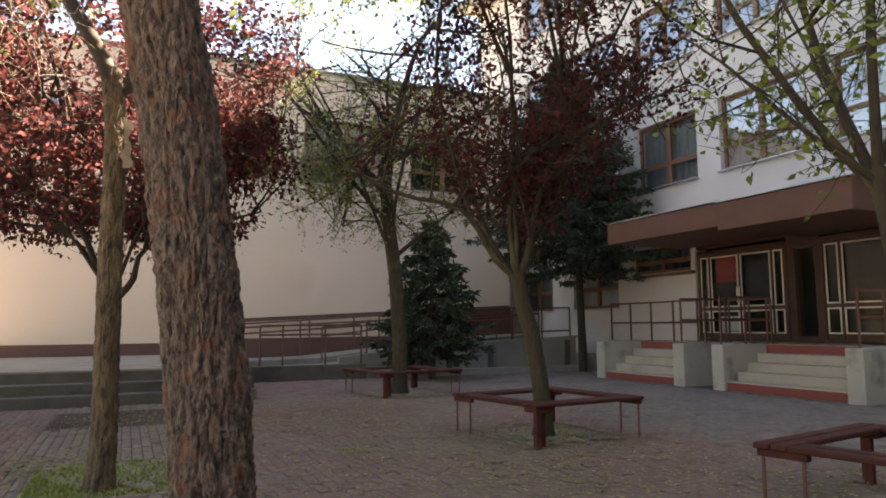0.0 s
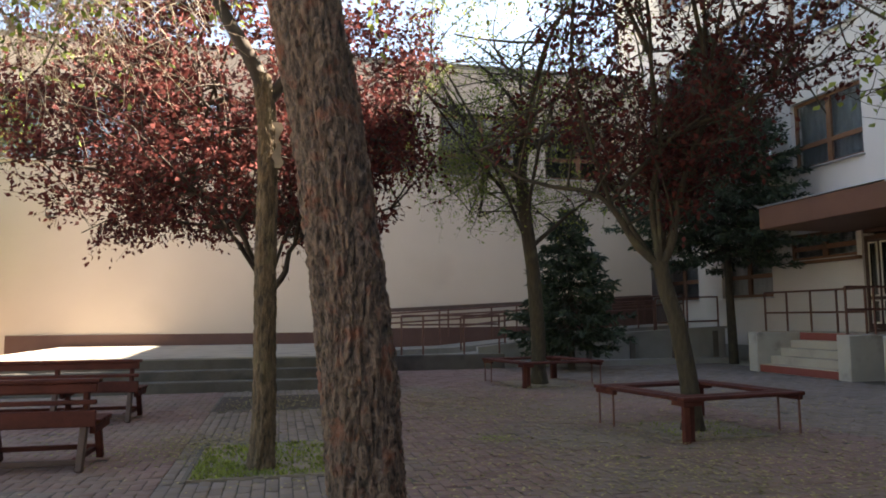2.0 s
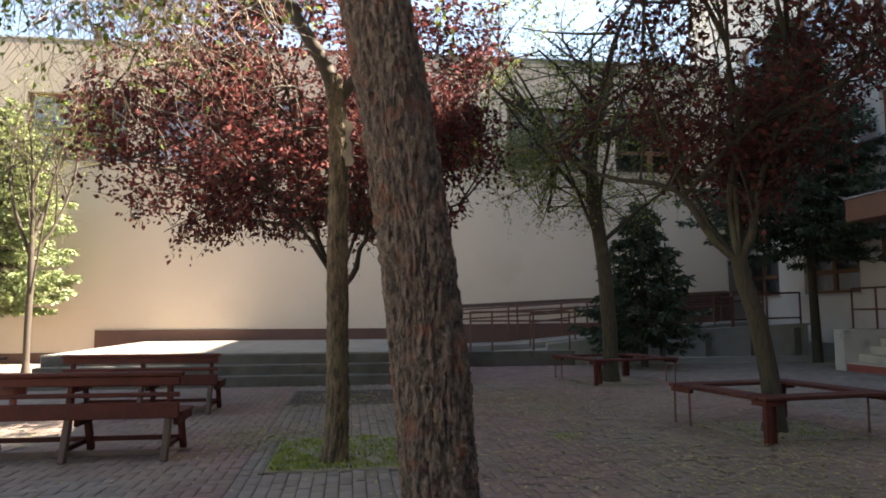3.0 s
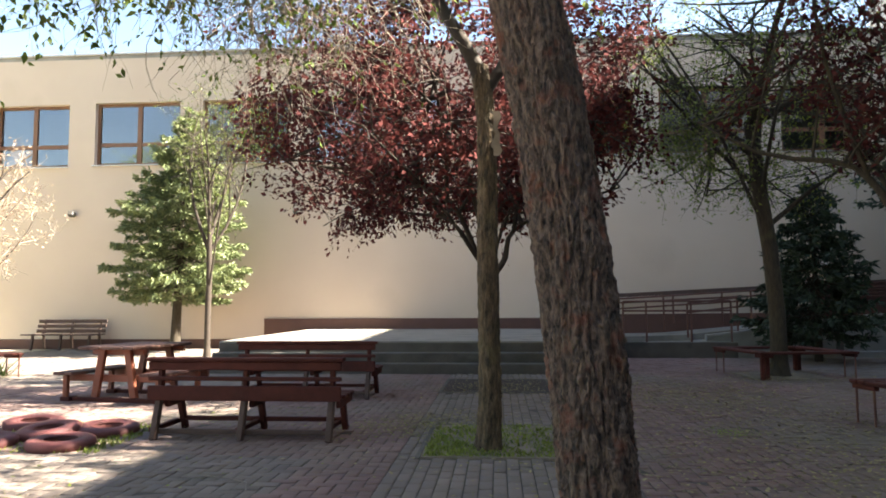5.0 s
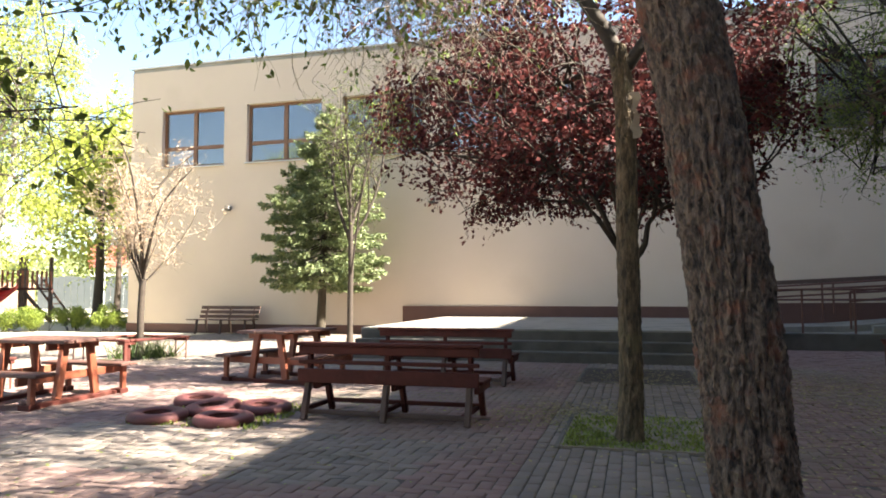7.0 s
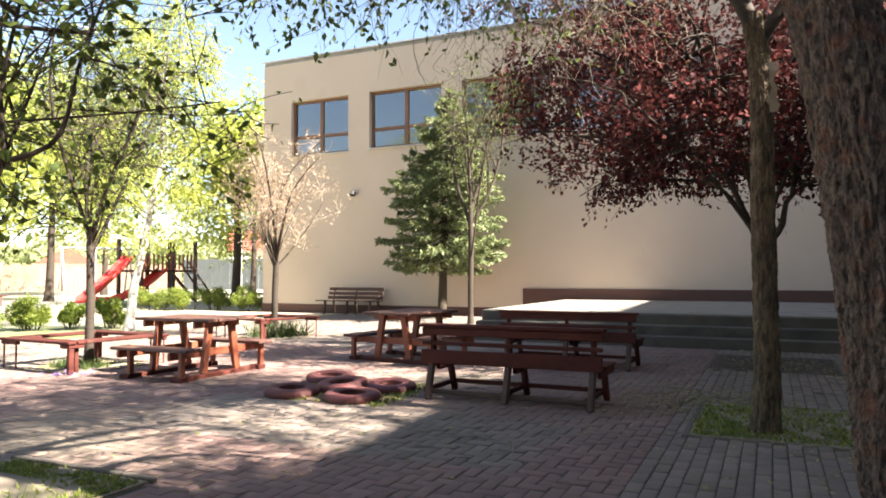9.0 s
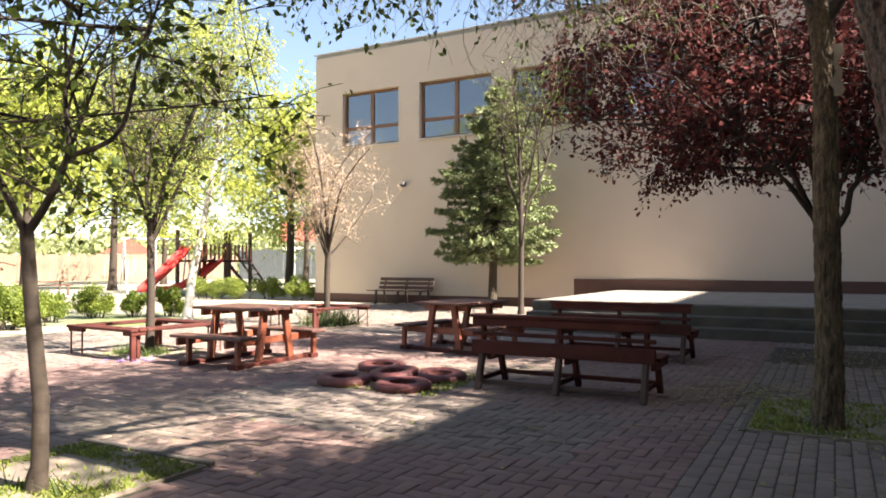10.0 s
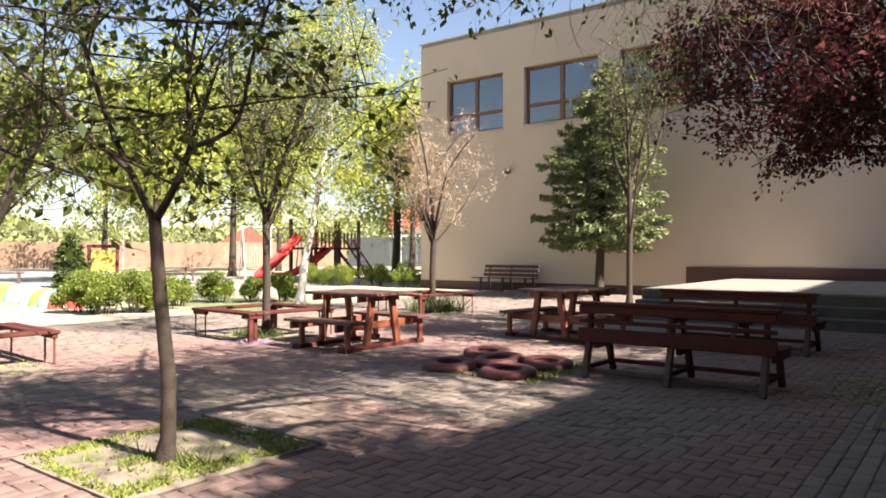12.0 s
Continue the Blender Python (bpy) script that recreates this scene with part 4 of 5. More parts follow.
# ---------------------------------------------------------------- planting squares with kerbs
def bed(name, label, x0, x1, y0, y1, kerb=0.05, h=0.014, open_front=False, bare=False, half=False, soil=M_SOIL):
    ob = thing(name, label, "planting bed", kind="structure")
    part("soil", bx(x0, x1, y0, y1, -0.1, 0.012), soil, ob)
    if bare:
        return
    if half:
        part("kerb", bx(x0 - 0.05, x1 + 0.03, y1, y1 + 0.045, -0.1, 0.032, bevel=0.008), M_CONCD, ob)
        return
    part("kerb", bx(x0 - kerb, x0, y0 - kerb, y1 + kerb, -0.1, h, bevel=0.008), M_CONCD, ob)
    part("kerb", bx(x1, x1 + kerb, y0 - kerb, y1 + kerb, -0.1, h, bevel=0.008), M_CONCD, ob)
    part("kerb", bx(x0, x1, y1, y1 + kerb, -0.1, h, bevel=0.008), M_CONCD, ob)
    if not open_front:
        part("kerb", bx(x0, x1, y0 - kerb, y0, -0.1, h, bevel=0.008), M_CONCD, ob)


BEDS = [(-0.70, 0.80, 5.95, 7.5), (-0.86, 0.70, 10.25, 11.95), (-4.8, -3.55, 1.9, 3.25), (3.9, 5.1, 6.6, 7.8), (4.15, 5.4, 12.1, 13.4), (4.0, 5.2, 2.4, 3.6), (-9.35, -8.15, 6.3, 7.5), (-10.0, -8.8, 11.4, 12.6), (-9.05, -7.85, 2.4, 3.6)]
for i, b in enumerate(BEDS):
    bed("planting_bed", ("grassy earth square with a low kerb round a trunk", "bare earth square with a low kerb under the plum tree")[i == 1], *b, open_front=(i == 0), bare=i > 2, half=i == 2, soil=M_SOILD if i == 1 else M_SOIL)
tufts("grass", "short spring grass in the planting squares", [(-0.68, 0.78, 5.97, 6.35, 0.01), (-0.68, 0.78, 5.97, 7.48, 0.01), (-0.68, -0.25, 6.2, 7.3, 0.01)], 4600, 3, M_GRASS, 0.038)
tufts("grass", "thin yellow-green grass along the planter's edges", [(-4.78, -4.6, 1.92, 3.23, 0.01), (-3.75, -3.57, 1.92, 3.23, 0.01), (-4.6, -3.75, 3.0, 3.23, 0.01), (-4.6, -3.75, 1.92, 2.02, 0.01), (-4.2, -3.7, 2.2, 2.6, 0.01)], 7000, 5, M_GRASS, 0.028)
tufts("grass", "sparse grass on the bare earth squares", [(-4.78, -3.57, 1.92, 3.23, 0.01), (-9.3, -8.2, 6.3, 7.5, 0.01), (-9.0, -7.9, 2.4, 3.6, 0.01), (-4.9, -3.6, 6.1, 7.5, -0.01), (4.0, 5.0, 6.7, 7.7, 0.01)], 2600, 6, M_GRASS, 0.04)
tufts("grass", "green grass sprouting between the painted tyres", [(-4.95, -3.5, 5.95, 7.3, 0.0)], 2600, 16, M_GRASS, 0.045)
tufts("iris_leaves", "small clumps of iris leaves at the planter tree", [(-4.25, -4.1, 2.3, 2.42, 0.01), (-3.85, -3.7, 2.42, 2.55, 0.01), (-9.1, -8.35, 6.6, 7.0, 0.01)], 1100, 25, M_LEAFD, 0.16, 0.008, "plant")
litter("leaf_litter", "dry yellow-brown leaves strewn over the pavers", [(4.5, 7.0, 1.4), (4.4, 5.6, 1.8), (2.5, 8.5, 2.0), (2.6, 10.4, 1.6), (4.8, 12.4, 1.5), (1.5, 6.0, 2.2), (0.0, 10.9, 1.0), (-0.8, 7.6, 0.9), (5.0, 4.0, 1.6), (3.0, 5.0, 1.5), (3.0, 7.0, 3.0), (6.0, 9.0, 2.5), (2.0, 11.0, 2.5)], 19000, 8, M_LITTER, 0.042)
litter("leaf_litter", "fallen leaves and moss between the pavers", [(-1.2, 7.2, 0.7), (-2.5, 7.9, 1.0), (-4.3, 6.9, 0.9), (2.6, 9.8, 1.2), (2.2, 7.2, 0.25), (-3.3, 4.5, 2.0)], 1500, 9, M_GRASS, 0.03)


# ---------------------------------------------------------------- the large furrowed tree before the camera
def furrowed_trunk(name, path, r0, r1, seed, mat, parent, flare=0.0, rings=260, around=88, depth=0.03, ribs=9):
    """A trunk whose bark is cut by long wandering furrows into plates."""
    V = np.empty((rings * around, 3), np.float32)
    P = [Vector(p) for p in path]
    for i in range(rings):
        u = i / (rings - 1)
        k = u * (len(P) - 1)
        j = min(int(k), len(P) - 2)
        a, b, c, d = P[max(0, j - 1)], P[j], P[j + 1], P[min(len(P) - 1, j + 2)]
        w = k - j
        q = 0.5 * ((2 * b) + (c - a) * w + (2 * a - 5 * b + 4 * c - d) * w * w + (3 * b - a - 3 * c + d) * w ** 3)
        r = r0 + (r1 - r0) * u + flare * math.exp(-u * 24)
        for s in range(around):
            t = 2 * math.pi * s / around
            cx, cy = math.cos(t), math.sin(t)
            z = q.z
            wob = noise.noise((cx * 1.7, cy * 1.7, z * 1.1 + seed)) * 0.07
            px, py = cx * r + 0.02 * noise.noise((cx * 3, cy * 3, z * 6 + seed)), cy * r + 0.02 * noise.noise((cx * 3 + 9, cy * 3, z * 6))
            ridge = 1 - min(1, 2.6 * abs(noise.noise((px * ribs * 2.2, py * ribs * 2.2, z * 4.2 + seed))))
            split = 1 - min(1, 3.2 * abs(noise.noise((px * 16 + seed, py * 16, z * 13))))
            chips = 0.65 * noise.noise((px * 48, py * 48 + seed, z * 27)) + 0.5 * noise.noise((px * 105, py * 105, z * 58 + seed))
            rr = r * (1 + wob) + depth * (0.30 - 0.75 * ridge ** 1.5 - 0.30 * split ** 2 * (1 - ridge) + 0.55 * chips)
            V[i * around + s] = (q.x + cx * rr, q.y + cy * rr, z)
    ii, ss = np.meshgrid(np.arange(rings - 1), np.arange(around), indexing="ij")
    s2 = (ss + 1) % around
    F = np.stack([ii * around + ss, ii * around + s2, (ii + 1) * around + s2, (ii + 1) * around + ss], -1).reshape(-1, 4)
    return arrays(name, V, F, mat, parent, smooth=True)


def hanging_twigs(parent, starts, seed, count, length, leaf_every, leaf_size, leaf_mat, name="twig_spray", r=0.0032):
    """Thin curling twigs that droop from the limbs, some of them in leaf."""
    rng, nr = random.Random(seed), np.random.default_rng(seed)
    V, F, lp, ld = [], [], [], []
    for _ in range(count):
        a, b = rng.choice(starts)
        p = Vector(a).lerp(Vector(b), rng.random()) + Vector((rng.gauss(0, 0.25), rng.gauss(0, 0.25), rng.gauss(0, 0.15)))
        L = length * rng.uniform(0.4, 1.2)
        d = Vector((rng.gauss(0, 0.6), rng.gauss(0, 0.6), rng.uniform(-0.9, 0.2))).normalized()
        path, q = [p.copy()], p.copy()
        n = 9
        for i in range(n):
            d = (d + Vector((rng.gauss(0, 0.42), rng.gauss(0, 0.42), -0.12 + rng.gauss(0, 0.34)))).normalized()
            q = q + d * L / n
            path.append(q.copy())
            if leaf_every and rng.random() < leaf_every:
                for _k in range(3):
                    lp.append((q.x + rng.gauss(0, 0.03), q.y + rng.gauss(0, 0.03), q.z + rng.gauss(0, 0.03)))
                    ld.append((d.x, d.y, d.z))
            if i in (2, 4) and rng.random() < 0.8:
                e = q + Vector((rng.gauss(0, 0.5), rng.gauss(0, 0.5), rng.gauss(-0.5, 0.4))).normalized() * L * 0.35
                side = bent(q, e, rng, 0.25, 4, 0.1)
                tube(V, F, side, r * 0.7, r * 0.3, 3)
                if leaf_every and rng.random() < leaf_every:
                    for w in side[1:]:
                        lp.append((w.x + rng.gauss(0, 0.02), w.y + rng.gauss(0, 0.02), w.z))
                        ld.append((d.x, d.y, d.z))
        tube(V, F, path, r, r * 0.35, 3)
    arrays(name, [v[:] for v in V], F, M_TWIG, parent, smooth=True)
    if lp:
        leaf_cloud("hanging_leaves", lp, ld, leaf_size, leaf_mat, parent, nr, hang=0.5, width=0.5)


big = thing("large_tree", "large old tree with deeply furrowed reddish-grey bark", "tree", (0, 0, 0))
furrowed_trunk("trunk", [(0.45, 3.12, -0.05), (0.358, 3.13, 0.5), (0.318, 3.13, 1.0), (0.252, 3.13, 1.55), (0.168, 3.14, 2.15), (0.070, 3.15, 2.7), (-0.10, 3.18, 3.5), (-0.27, 3.22, 4.4)], 0.166, 0.158, 3.0, M_BARK, big, flare=0.05, rings=760, around=210, depth=0.024, ribs=13)
rng0 = random.Random(5)
V, F = [], []
big_limbs = [((-0.2, 3.22, 3.7), (-2.6, 3.6, 4.7)), ((-0.23, 3.25, 4.2), (-1.4, 5.4, 5.0)), ((-0.23, 3.25, 4.3), (1.6, 4.8, 5.2)), ((-0.23, 3.25, 4.3), (0.6, 1.2, 5.6)), ((-0.21, 3.25, 4.0), (-3.4, 5.2, 5.0)), ((-0.23, 3.25, 4.2), (-2.6, 1.6, 5.2)), ((-0.23, 3.25, 4.3), (-0.5, 3.6, 6.6)), ((-0.15, 3.24, 3.4), (1.9, 4.3, 4.2)), ((-0.23, 3.25, 4.3), (3.7, 4.7, 6.3)), ((-0.23, 3.25, 4.3), (3.3, 2.9, 6.4))]
for a, b in big_limbs:
    V, F = [], []
    tube(V, F, bent(Vector(a), Vector(b), rng0, 0.12, 8, 0.25), 0.06, 0.015, 8)
    arrays("limb", [v[:] for v in V], F, M_BARK2, big, smooth=True)
hanging_twigs(big, [((-0.6, 3.5, 4.0), (-2.3, 4.6, 4.1)), ((-0.9, 4.6, 3.8), (-2.2, 5.4, 3.9))], 21, 400, 1.5, 0.12, 0.05, M_LEAFM, r=0.0042)
hanging_twigs(big, [((-1.6, 3.6, 4.0), (-3.4, 4.9, 3.9)), ((-2.5, 3.0, 3.9), (-3.6, 4.2, 3.8)), ((-1.5, 4.4, 4.0), (-3.2, 5.6, 4.2))], 22, 230, 1.1, 0.75, 0.058, M_LEAFM)
hanging_twigs(big, [((0.5, 4.0, 4.4), (1.7, 4.8, 4.9)), ((0.6, 3.7, 3.9), (1.7, 4.4, 4.2))], 23, 60, 1.0, 0.5, 0.05, M_LEAFG)
hanging_twigs(big, [((-2.5, 0.5, 5.2), (1.5, 6.2, 6.4)), ((-2.5, 5.8, 5.2), (1.5, 1.0, 6.6)), ((-1.8, 3.2, 5.4), (2.0, 3.0, 7.5)), ((-1.0, 5.5, 5.6), (2.0, 7.5, 7.0))], 24, 430, 1.3, 0.85, 0.062, M_LEAFG)
# added leaves above view, throwing dapples onto the left pavers
hanging_twigs(big, [((1.0, 2.5, 5.4), (4.2, 6.0, 6.2)), ((1.5, 5.5, 5.3), (4.0, 3.0, 6.9)), ((2.0, 3.0, 6.0), (4.4, 4.0, 6.4))], 25, 150, 1.1, 0.85, 0.062, M_LEAFG)

# further unseen spray, added to break up sunlight on the ground
hanging_twigs(big, [((0.3, 2.2, 6.0), (4.4, 8.6, 8.4)), ((0.4, 8.6, 6.2), (4.4, 2.4, 9.0)), ((1.6, 1.6, 7.2), (2.4, 9.2, 9.0)), ((0.6, 5.0, 6.9), (4.4, 6.0, 9.8))], 26, 300, 1.4, 0.9, 0.072, M_LEAFG)

# the second furrowed tree, in the grassy square
second = thing("furrowed_tree", "slender tree with ribbed grey-brown bark and a painted sun fleck", "tree", (-0.15, 6.3, 0))
furrowed_trunk("trunk", [(-0.01, 0, -0.05), (0.02, 0, 0.45), (0.015, 0, 1.3), (0.01, 0.0, 2.0), (0.015, 0.0, 2.6), (0.0, 0.0, 3.05), (-0.05, 0.0, 3.4)], 0.100, 0.078, 9.0, M_BARKB, second, flare=0.06, rings=420, around=120, depth=0.016, ribs=14)
V, F = [], []
for a, b, r in (((-0.04, 0, 3.3), (-0.62, 0.1, 4.3), 0.068), ((0.0, 0.0, 3.15), (0.36, 0.1, 3.75), 0.055), ((0.34, 0.1, 3.72), (0.75, 0.2, 5.4), 0.045), ((-0.6, 0.1, 4.25), (-1.4, -0.6, 6.0), 0.04), ((-0.55, 0.1, 4.15), (-0.3, 0.5, 6.2), 0.04)):
    V, F = [], []
    tube(V, F, bent(Vector(a), Vector(b), rng0, 0.10, 7, 0.05), r * 1.1, r * 0.72, 8)
    arrays("limb", [v[:] for v in V], F, M_BARKS, second, smooth=True)
# pale strip on the trunk stands for a patch of sun
sv = [(0.10 + 0.015 * math.sin(i * 2.1) + (0.028 + 0.012 * math.sin(i)) * s, -0.112 - 0.006 * math.cos(i), 2.55 + i * 0.05) for i in range(9) for s in (-1, 1)]
arrays("sun_fleck", sv, [(2 * i, 2 * i + 1, 2 * i + 3, 2 * i + 2) for i in range(8)], M_TWIG, second, "pale strip painted as a sun fleck")
hanging_twigs(second, [((-1.4, -0.6, 6.0), (1.2, 0.9, 6.4)), ((-1.0, 0.6, 5.4), (1.0, -0.4, 5.6))], 31, 170, 1.3, 0.8, 0.07, M_LEAFG)

# unseen foliage added to shade this tree's upper limb
hanging_twigs(second, [((0.5, -0.5, 4.9), (2.2, 0.5, 6.6)), ((0.5, 0.6, 5.0), (2.2, -0.5, 6.8))], 32, 130, 1.0, 0.95, 0.08, M_LEAFG)

# ---------------------------------------------------------------- yard trees
tree("plum_tree", "purple-leaved plum tree with a broad dark red crown", (-0.20, 11.1, 0), [(0, 0, -0.05), (0.02, 0, 0.8), (0.0, 0, 1.45), (0.0, 0, 1.75)], (0.12, 0.105), ((-0.62, 0, 4.6), (3.2, 2.8, 2.3)), 41, M_BARKS, M_PLUM, 0.08, limbs=34, subs=10, twigs=9, leaves=13, twig_len=0.38, start=0.9, hang=0.35, leaf_width=0.64, spread=0.07, group="plum trees", power=3.2, clear=(1.3, 3.0), outer=0.6,
     fixed=((((-0.03, 0, 1.7), (-0.22, -0.05, 2.15), (-0.55, -0.1, 2.8), (-1.3, -0.3, 3.2), (-2.7, -0.5, 3.4)), 0.06),
            (((0.03, 0, 1.65), (0.26, 0.0, 1.95), (0.36, 0.05, 2.35), (0.85, 0.1, 2.65), (2.1, 0.3, 3.1)), 0.055),
            (((0.0, 0, 1.7), (0.02, 0.1, 2.4), (0.2, 0.4, 3.3), (0.5, 0.9, 4.6)), 0.06),
            (((-0.02, 0, 1.7), (-0.1, -0.15, 2.4), (-0.3, -0.6, 3.3), (-0.6, -1.3, 4.6)), 0.055),
            (((-0.1, -0.02, 1.9), (-0.5, 0.25, 2.5), (-1.1, 0.7, 3.1), (-2.0, 1.2, 4.6)), 0.045)))
plum2 = tree("plum_tree", "purple-leaved plum tree leaning above its square bench", (4.42, 7.12, 0), [(0.0, -0.05, -0.05), (-0.05, -0.03, 0.6), (-0.13, 0.0, 1.15), (-0.24, 0.06, 1.6), (-0.28, 0.08, 1.86)], (0.105, 0.085), ((0.35, 0.0, 5.5), (2.1, 2.0, 2.9)), 42, M_BARK2, M_PLUM, 0.075, limbs=20, subs=9, twigs=9, leaves=8, twig_len=0.30, start=0.9, hang=0.3, group="plum trees", power=2.3,
     fixed=((((-0.28, 0.08, 1.82), (-0.5, 0.18, 2.05), (-0.72, 0.26, 2.45), (-0.95, 0.38, 2.68), (-1.6, 0.7, 2.85), (-2.2, 1.0, 3.3)), 0.05),
            (((-0.28, 0.08, 1.84), (-0.30, 0.10, 2.1), (-0.33, 0.12, 2.6), (-0.2, 0.1, 3.4), (-0.3, 0.3, 5.0)), 0.05),
            (((-0.26, 0.07, 1.82), (-0.14, 0.03, 2.1), (-0.06, -0.02, 2.6), (0.15, -0.1, 3.3), (0.7, -0.3, 4.8)), 0.056),
            (((-0.08, -0.02, 2.5), (0.3, 0.25, 3.0), (0.7, 0.7, 3.8), (1.2, 1.0, 4.9)), 0.035)))
# spray above view, added to shade the second trunk
hanging_twigs(plum2, [((-1.2, -1.6, 6.4), (1.6, 1.6, 7.6)), ((-1.2, 1.5, 6.5), (1.6, -1.6, 7.8)), ((-0.6, -0.4, 6.4), (0.8, 0.6, 7.8))], 62, 250, 1.0, 0.95, 0.08, M_PLUM)
elm = tree("elm_tree", "twiggy tree with sparse fresh green leaves and a square bench", (4.75, 12.72, 0), [(0.0, 0, -0.05), (0.0, 0, 1.0), (-0.08, 0, 2.2), (-0.2, 0.05, 3.2), (-0.28, 0.1, 4.4)], (0.14, 0.12), ((-0.3, 0, 5.35), (3.0, 2.6, 2.75)), 43, M_BARK2, M_LEAFG, 0.06, limbs=20, subs=9, twigs=9, leaves=6, twig_len=0.42, start=0.55, droop=0.6, hang=0.5)
hanging_twigs(elm, [((-2.0, -0.3, 4.0), (-0.6, 0.1, 3.9)), ((-2.2, 0.4, 4.6), (-1.0, 0.0, 4.2))], 61, 130, 1.2, 0.8, 0.055, M_LEAFG)
# spray over the elm's crown, added to keep the plum tree in shade
hanging_twigs(elm, [((-1.5, -2.4, 7.6), (1.6, 1.2, 9.0)), ((-1.5, 0.8, 7.8), (1.6, -2.6, 9.6)), ((-0.6, -1.4, 8.4), (0.8, 0.2, 10.4))], 63, 330, 1.3, 0.9, 0.08, M_LEAFG)
arch = tree("young_tree", "tree with bare arching branches over its square bench", (4.6, 3.0, 0), [(0.0, 0, -0.05), (0.05, 0, 0.8), (0.05, 0.05, 1.7), (0.0, 0.1, 2.3)], (0.075, 0.062), ((0.2, 0.5, 5.2), (2.4, 2.3, 2.9)), 44, M_BARK2, M_LEAFG, 0.075, limbs=13, subs=8, twigs=7, leaves=4, twig_len=0.3, start=0.85)
# unseen spray, added to keep sun off the large trunk
hanging_twigs(arch, [((-0.9, -0.3, 6.1), (0.9, 0.9, 7.3)), ((-0.9, 0.8, 6.2), (0.9, -0.4, 7.5))], 64, 190, 1.0, 0.9, 0.08, M_LEAFG)
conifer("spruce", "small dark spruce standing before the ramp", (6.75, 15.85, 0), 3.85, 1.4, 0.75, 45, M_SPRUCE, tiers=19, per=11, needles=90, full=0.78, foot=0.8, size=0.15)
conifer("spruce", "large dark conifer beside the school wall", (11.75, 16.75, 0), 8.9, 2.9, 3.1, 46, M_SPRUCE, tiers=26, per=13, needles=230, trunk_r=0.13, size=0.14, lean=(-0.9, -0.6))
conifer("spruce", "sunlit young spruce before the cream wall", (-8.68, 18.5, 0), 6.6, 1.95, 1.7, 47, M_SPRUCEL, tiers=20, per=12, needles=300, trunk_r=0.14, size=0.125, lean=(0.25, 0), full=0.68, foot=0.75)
tree("slim_tree", "slim upright tree just coming into leaf", (-7.2, 17.1, 0), [(0, 0, -0.05), (0, 0, 1.0), (0.02, 0, 2.0), (0.0, 0, 2.9)], (0.075, 0.07), ((0.1, 0, 4.8), (1.8, 1.3, 2.5)), 48, M_BARKS, M_LEAFG, 0.055, limbs=16, subs=7, twigs=7, leaves=2, twig_len=0.28, start=0.45, up=0.75)
tree("magnolia", "small bare magnolia with pinkish buds inside a square bench", (-9.5, 12.0, 0), [(0, 0, -0.05), (0.0, 0, 0.9), (0.03, 0, 1.55)], (0.07, 0.065), ((0.12, 0, 3.25), (1.5, 1.4, 1.65)), 49, M_BARKS, M_BUD, 0.045, limbs=12, subs=9, twigs=9, leaves=4, twig_len=0.24, start=0.9, up=0.2, twig_mat=M_TWIG, hang=-0.6)
tree("young_tree", "young tree with fresh green leaves in the kerbed planter", (-4.0, 2.44, 0), [(0.02, 0, -0.05), (0.03, 0, 0.5), (-0.03, -0.02, 1.0), (-0.06, -0.04, 1.46)], (0.048, 0.037), ((-0.05, 0.1, 2.95), (1.75, 1.6, 1.55)), 50, M_BARKS, M_LEAFM, 0.07, limbs=15, subs=7, twigs=7, leaves=4, twig_len=0.25, start=0.95, sides=12, hang=0.5,
     fixed=((((-0.06, -0.04, 1.44), (-0.15, -0.10, 1.66), (-0.27, -0.20, 2.0), (-0.40, -0.30, 2.5), (-0.55, -0.45, 3.2)), 0.026),
            (((-0.06, -0.04, 1.44), (0.04, 0.03, 1.65), (0.12, 0.09, 1.93), (0.10, 0.08, 2.3), (0.2, 0.2, 3.2)), 0.026),
            (((-0.17, -0.11, 1.62), (-0.5, -0.36, 1.75), (-0.85, -0.62, 1.9), (-1.4, -0.9, 2.3)), 0.013),
            (((-0.19, -0.13, 1.75), (-0.4, -0.5, 2.15), (-0.75, -0.75, 2.6), (-1.0, -1.0, 3.1)), 0.018),
            (((0.10, 0.08, 1.88), (0.32, 0.26, 2.03), (0.40, 0.34, 2.5), (0.55, 0.5, 3.2)), 0.018),
            (((0.05, 0.03, 1.68), (-0.05, 0.3, 2.2), (-0.15, 0.6, 2.9)), 0.016)))
tree("young_tree", "young tree with fresh green leaves inside a square bench", (-8.6, 6.85, 0), [(0, 0, -0.05), (0.02, 0, 0.9), (0.0, 0, 1.75)], (0.062, 0.052), ((0.1, 0, 3.5), (1.75, 1.6, 1.8)), 51, M_BARKS, M_LEAFM, 0.056, limbs=12, subs=9, twigs=8, leaves=4, twig_len=0.28, start=0.9, up=0.3)
tree("young_tree", "young tree with thin green leaves at the yard's edge", (-8.4, 3.1, 0), [(0, 0, -0.05), (0.0, 0, 0.9), (0.02, 0, 1.6)], (0.062, 0.052), ((0.1, 0.1, 3.4), (1.6, 1.5, 1.7)), 52, M_BARKS, M_LEAFG, 0.065, limbs=11, subs=8, twigs=7, leaves=4, twig_len=0.28, start=0.9)
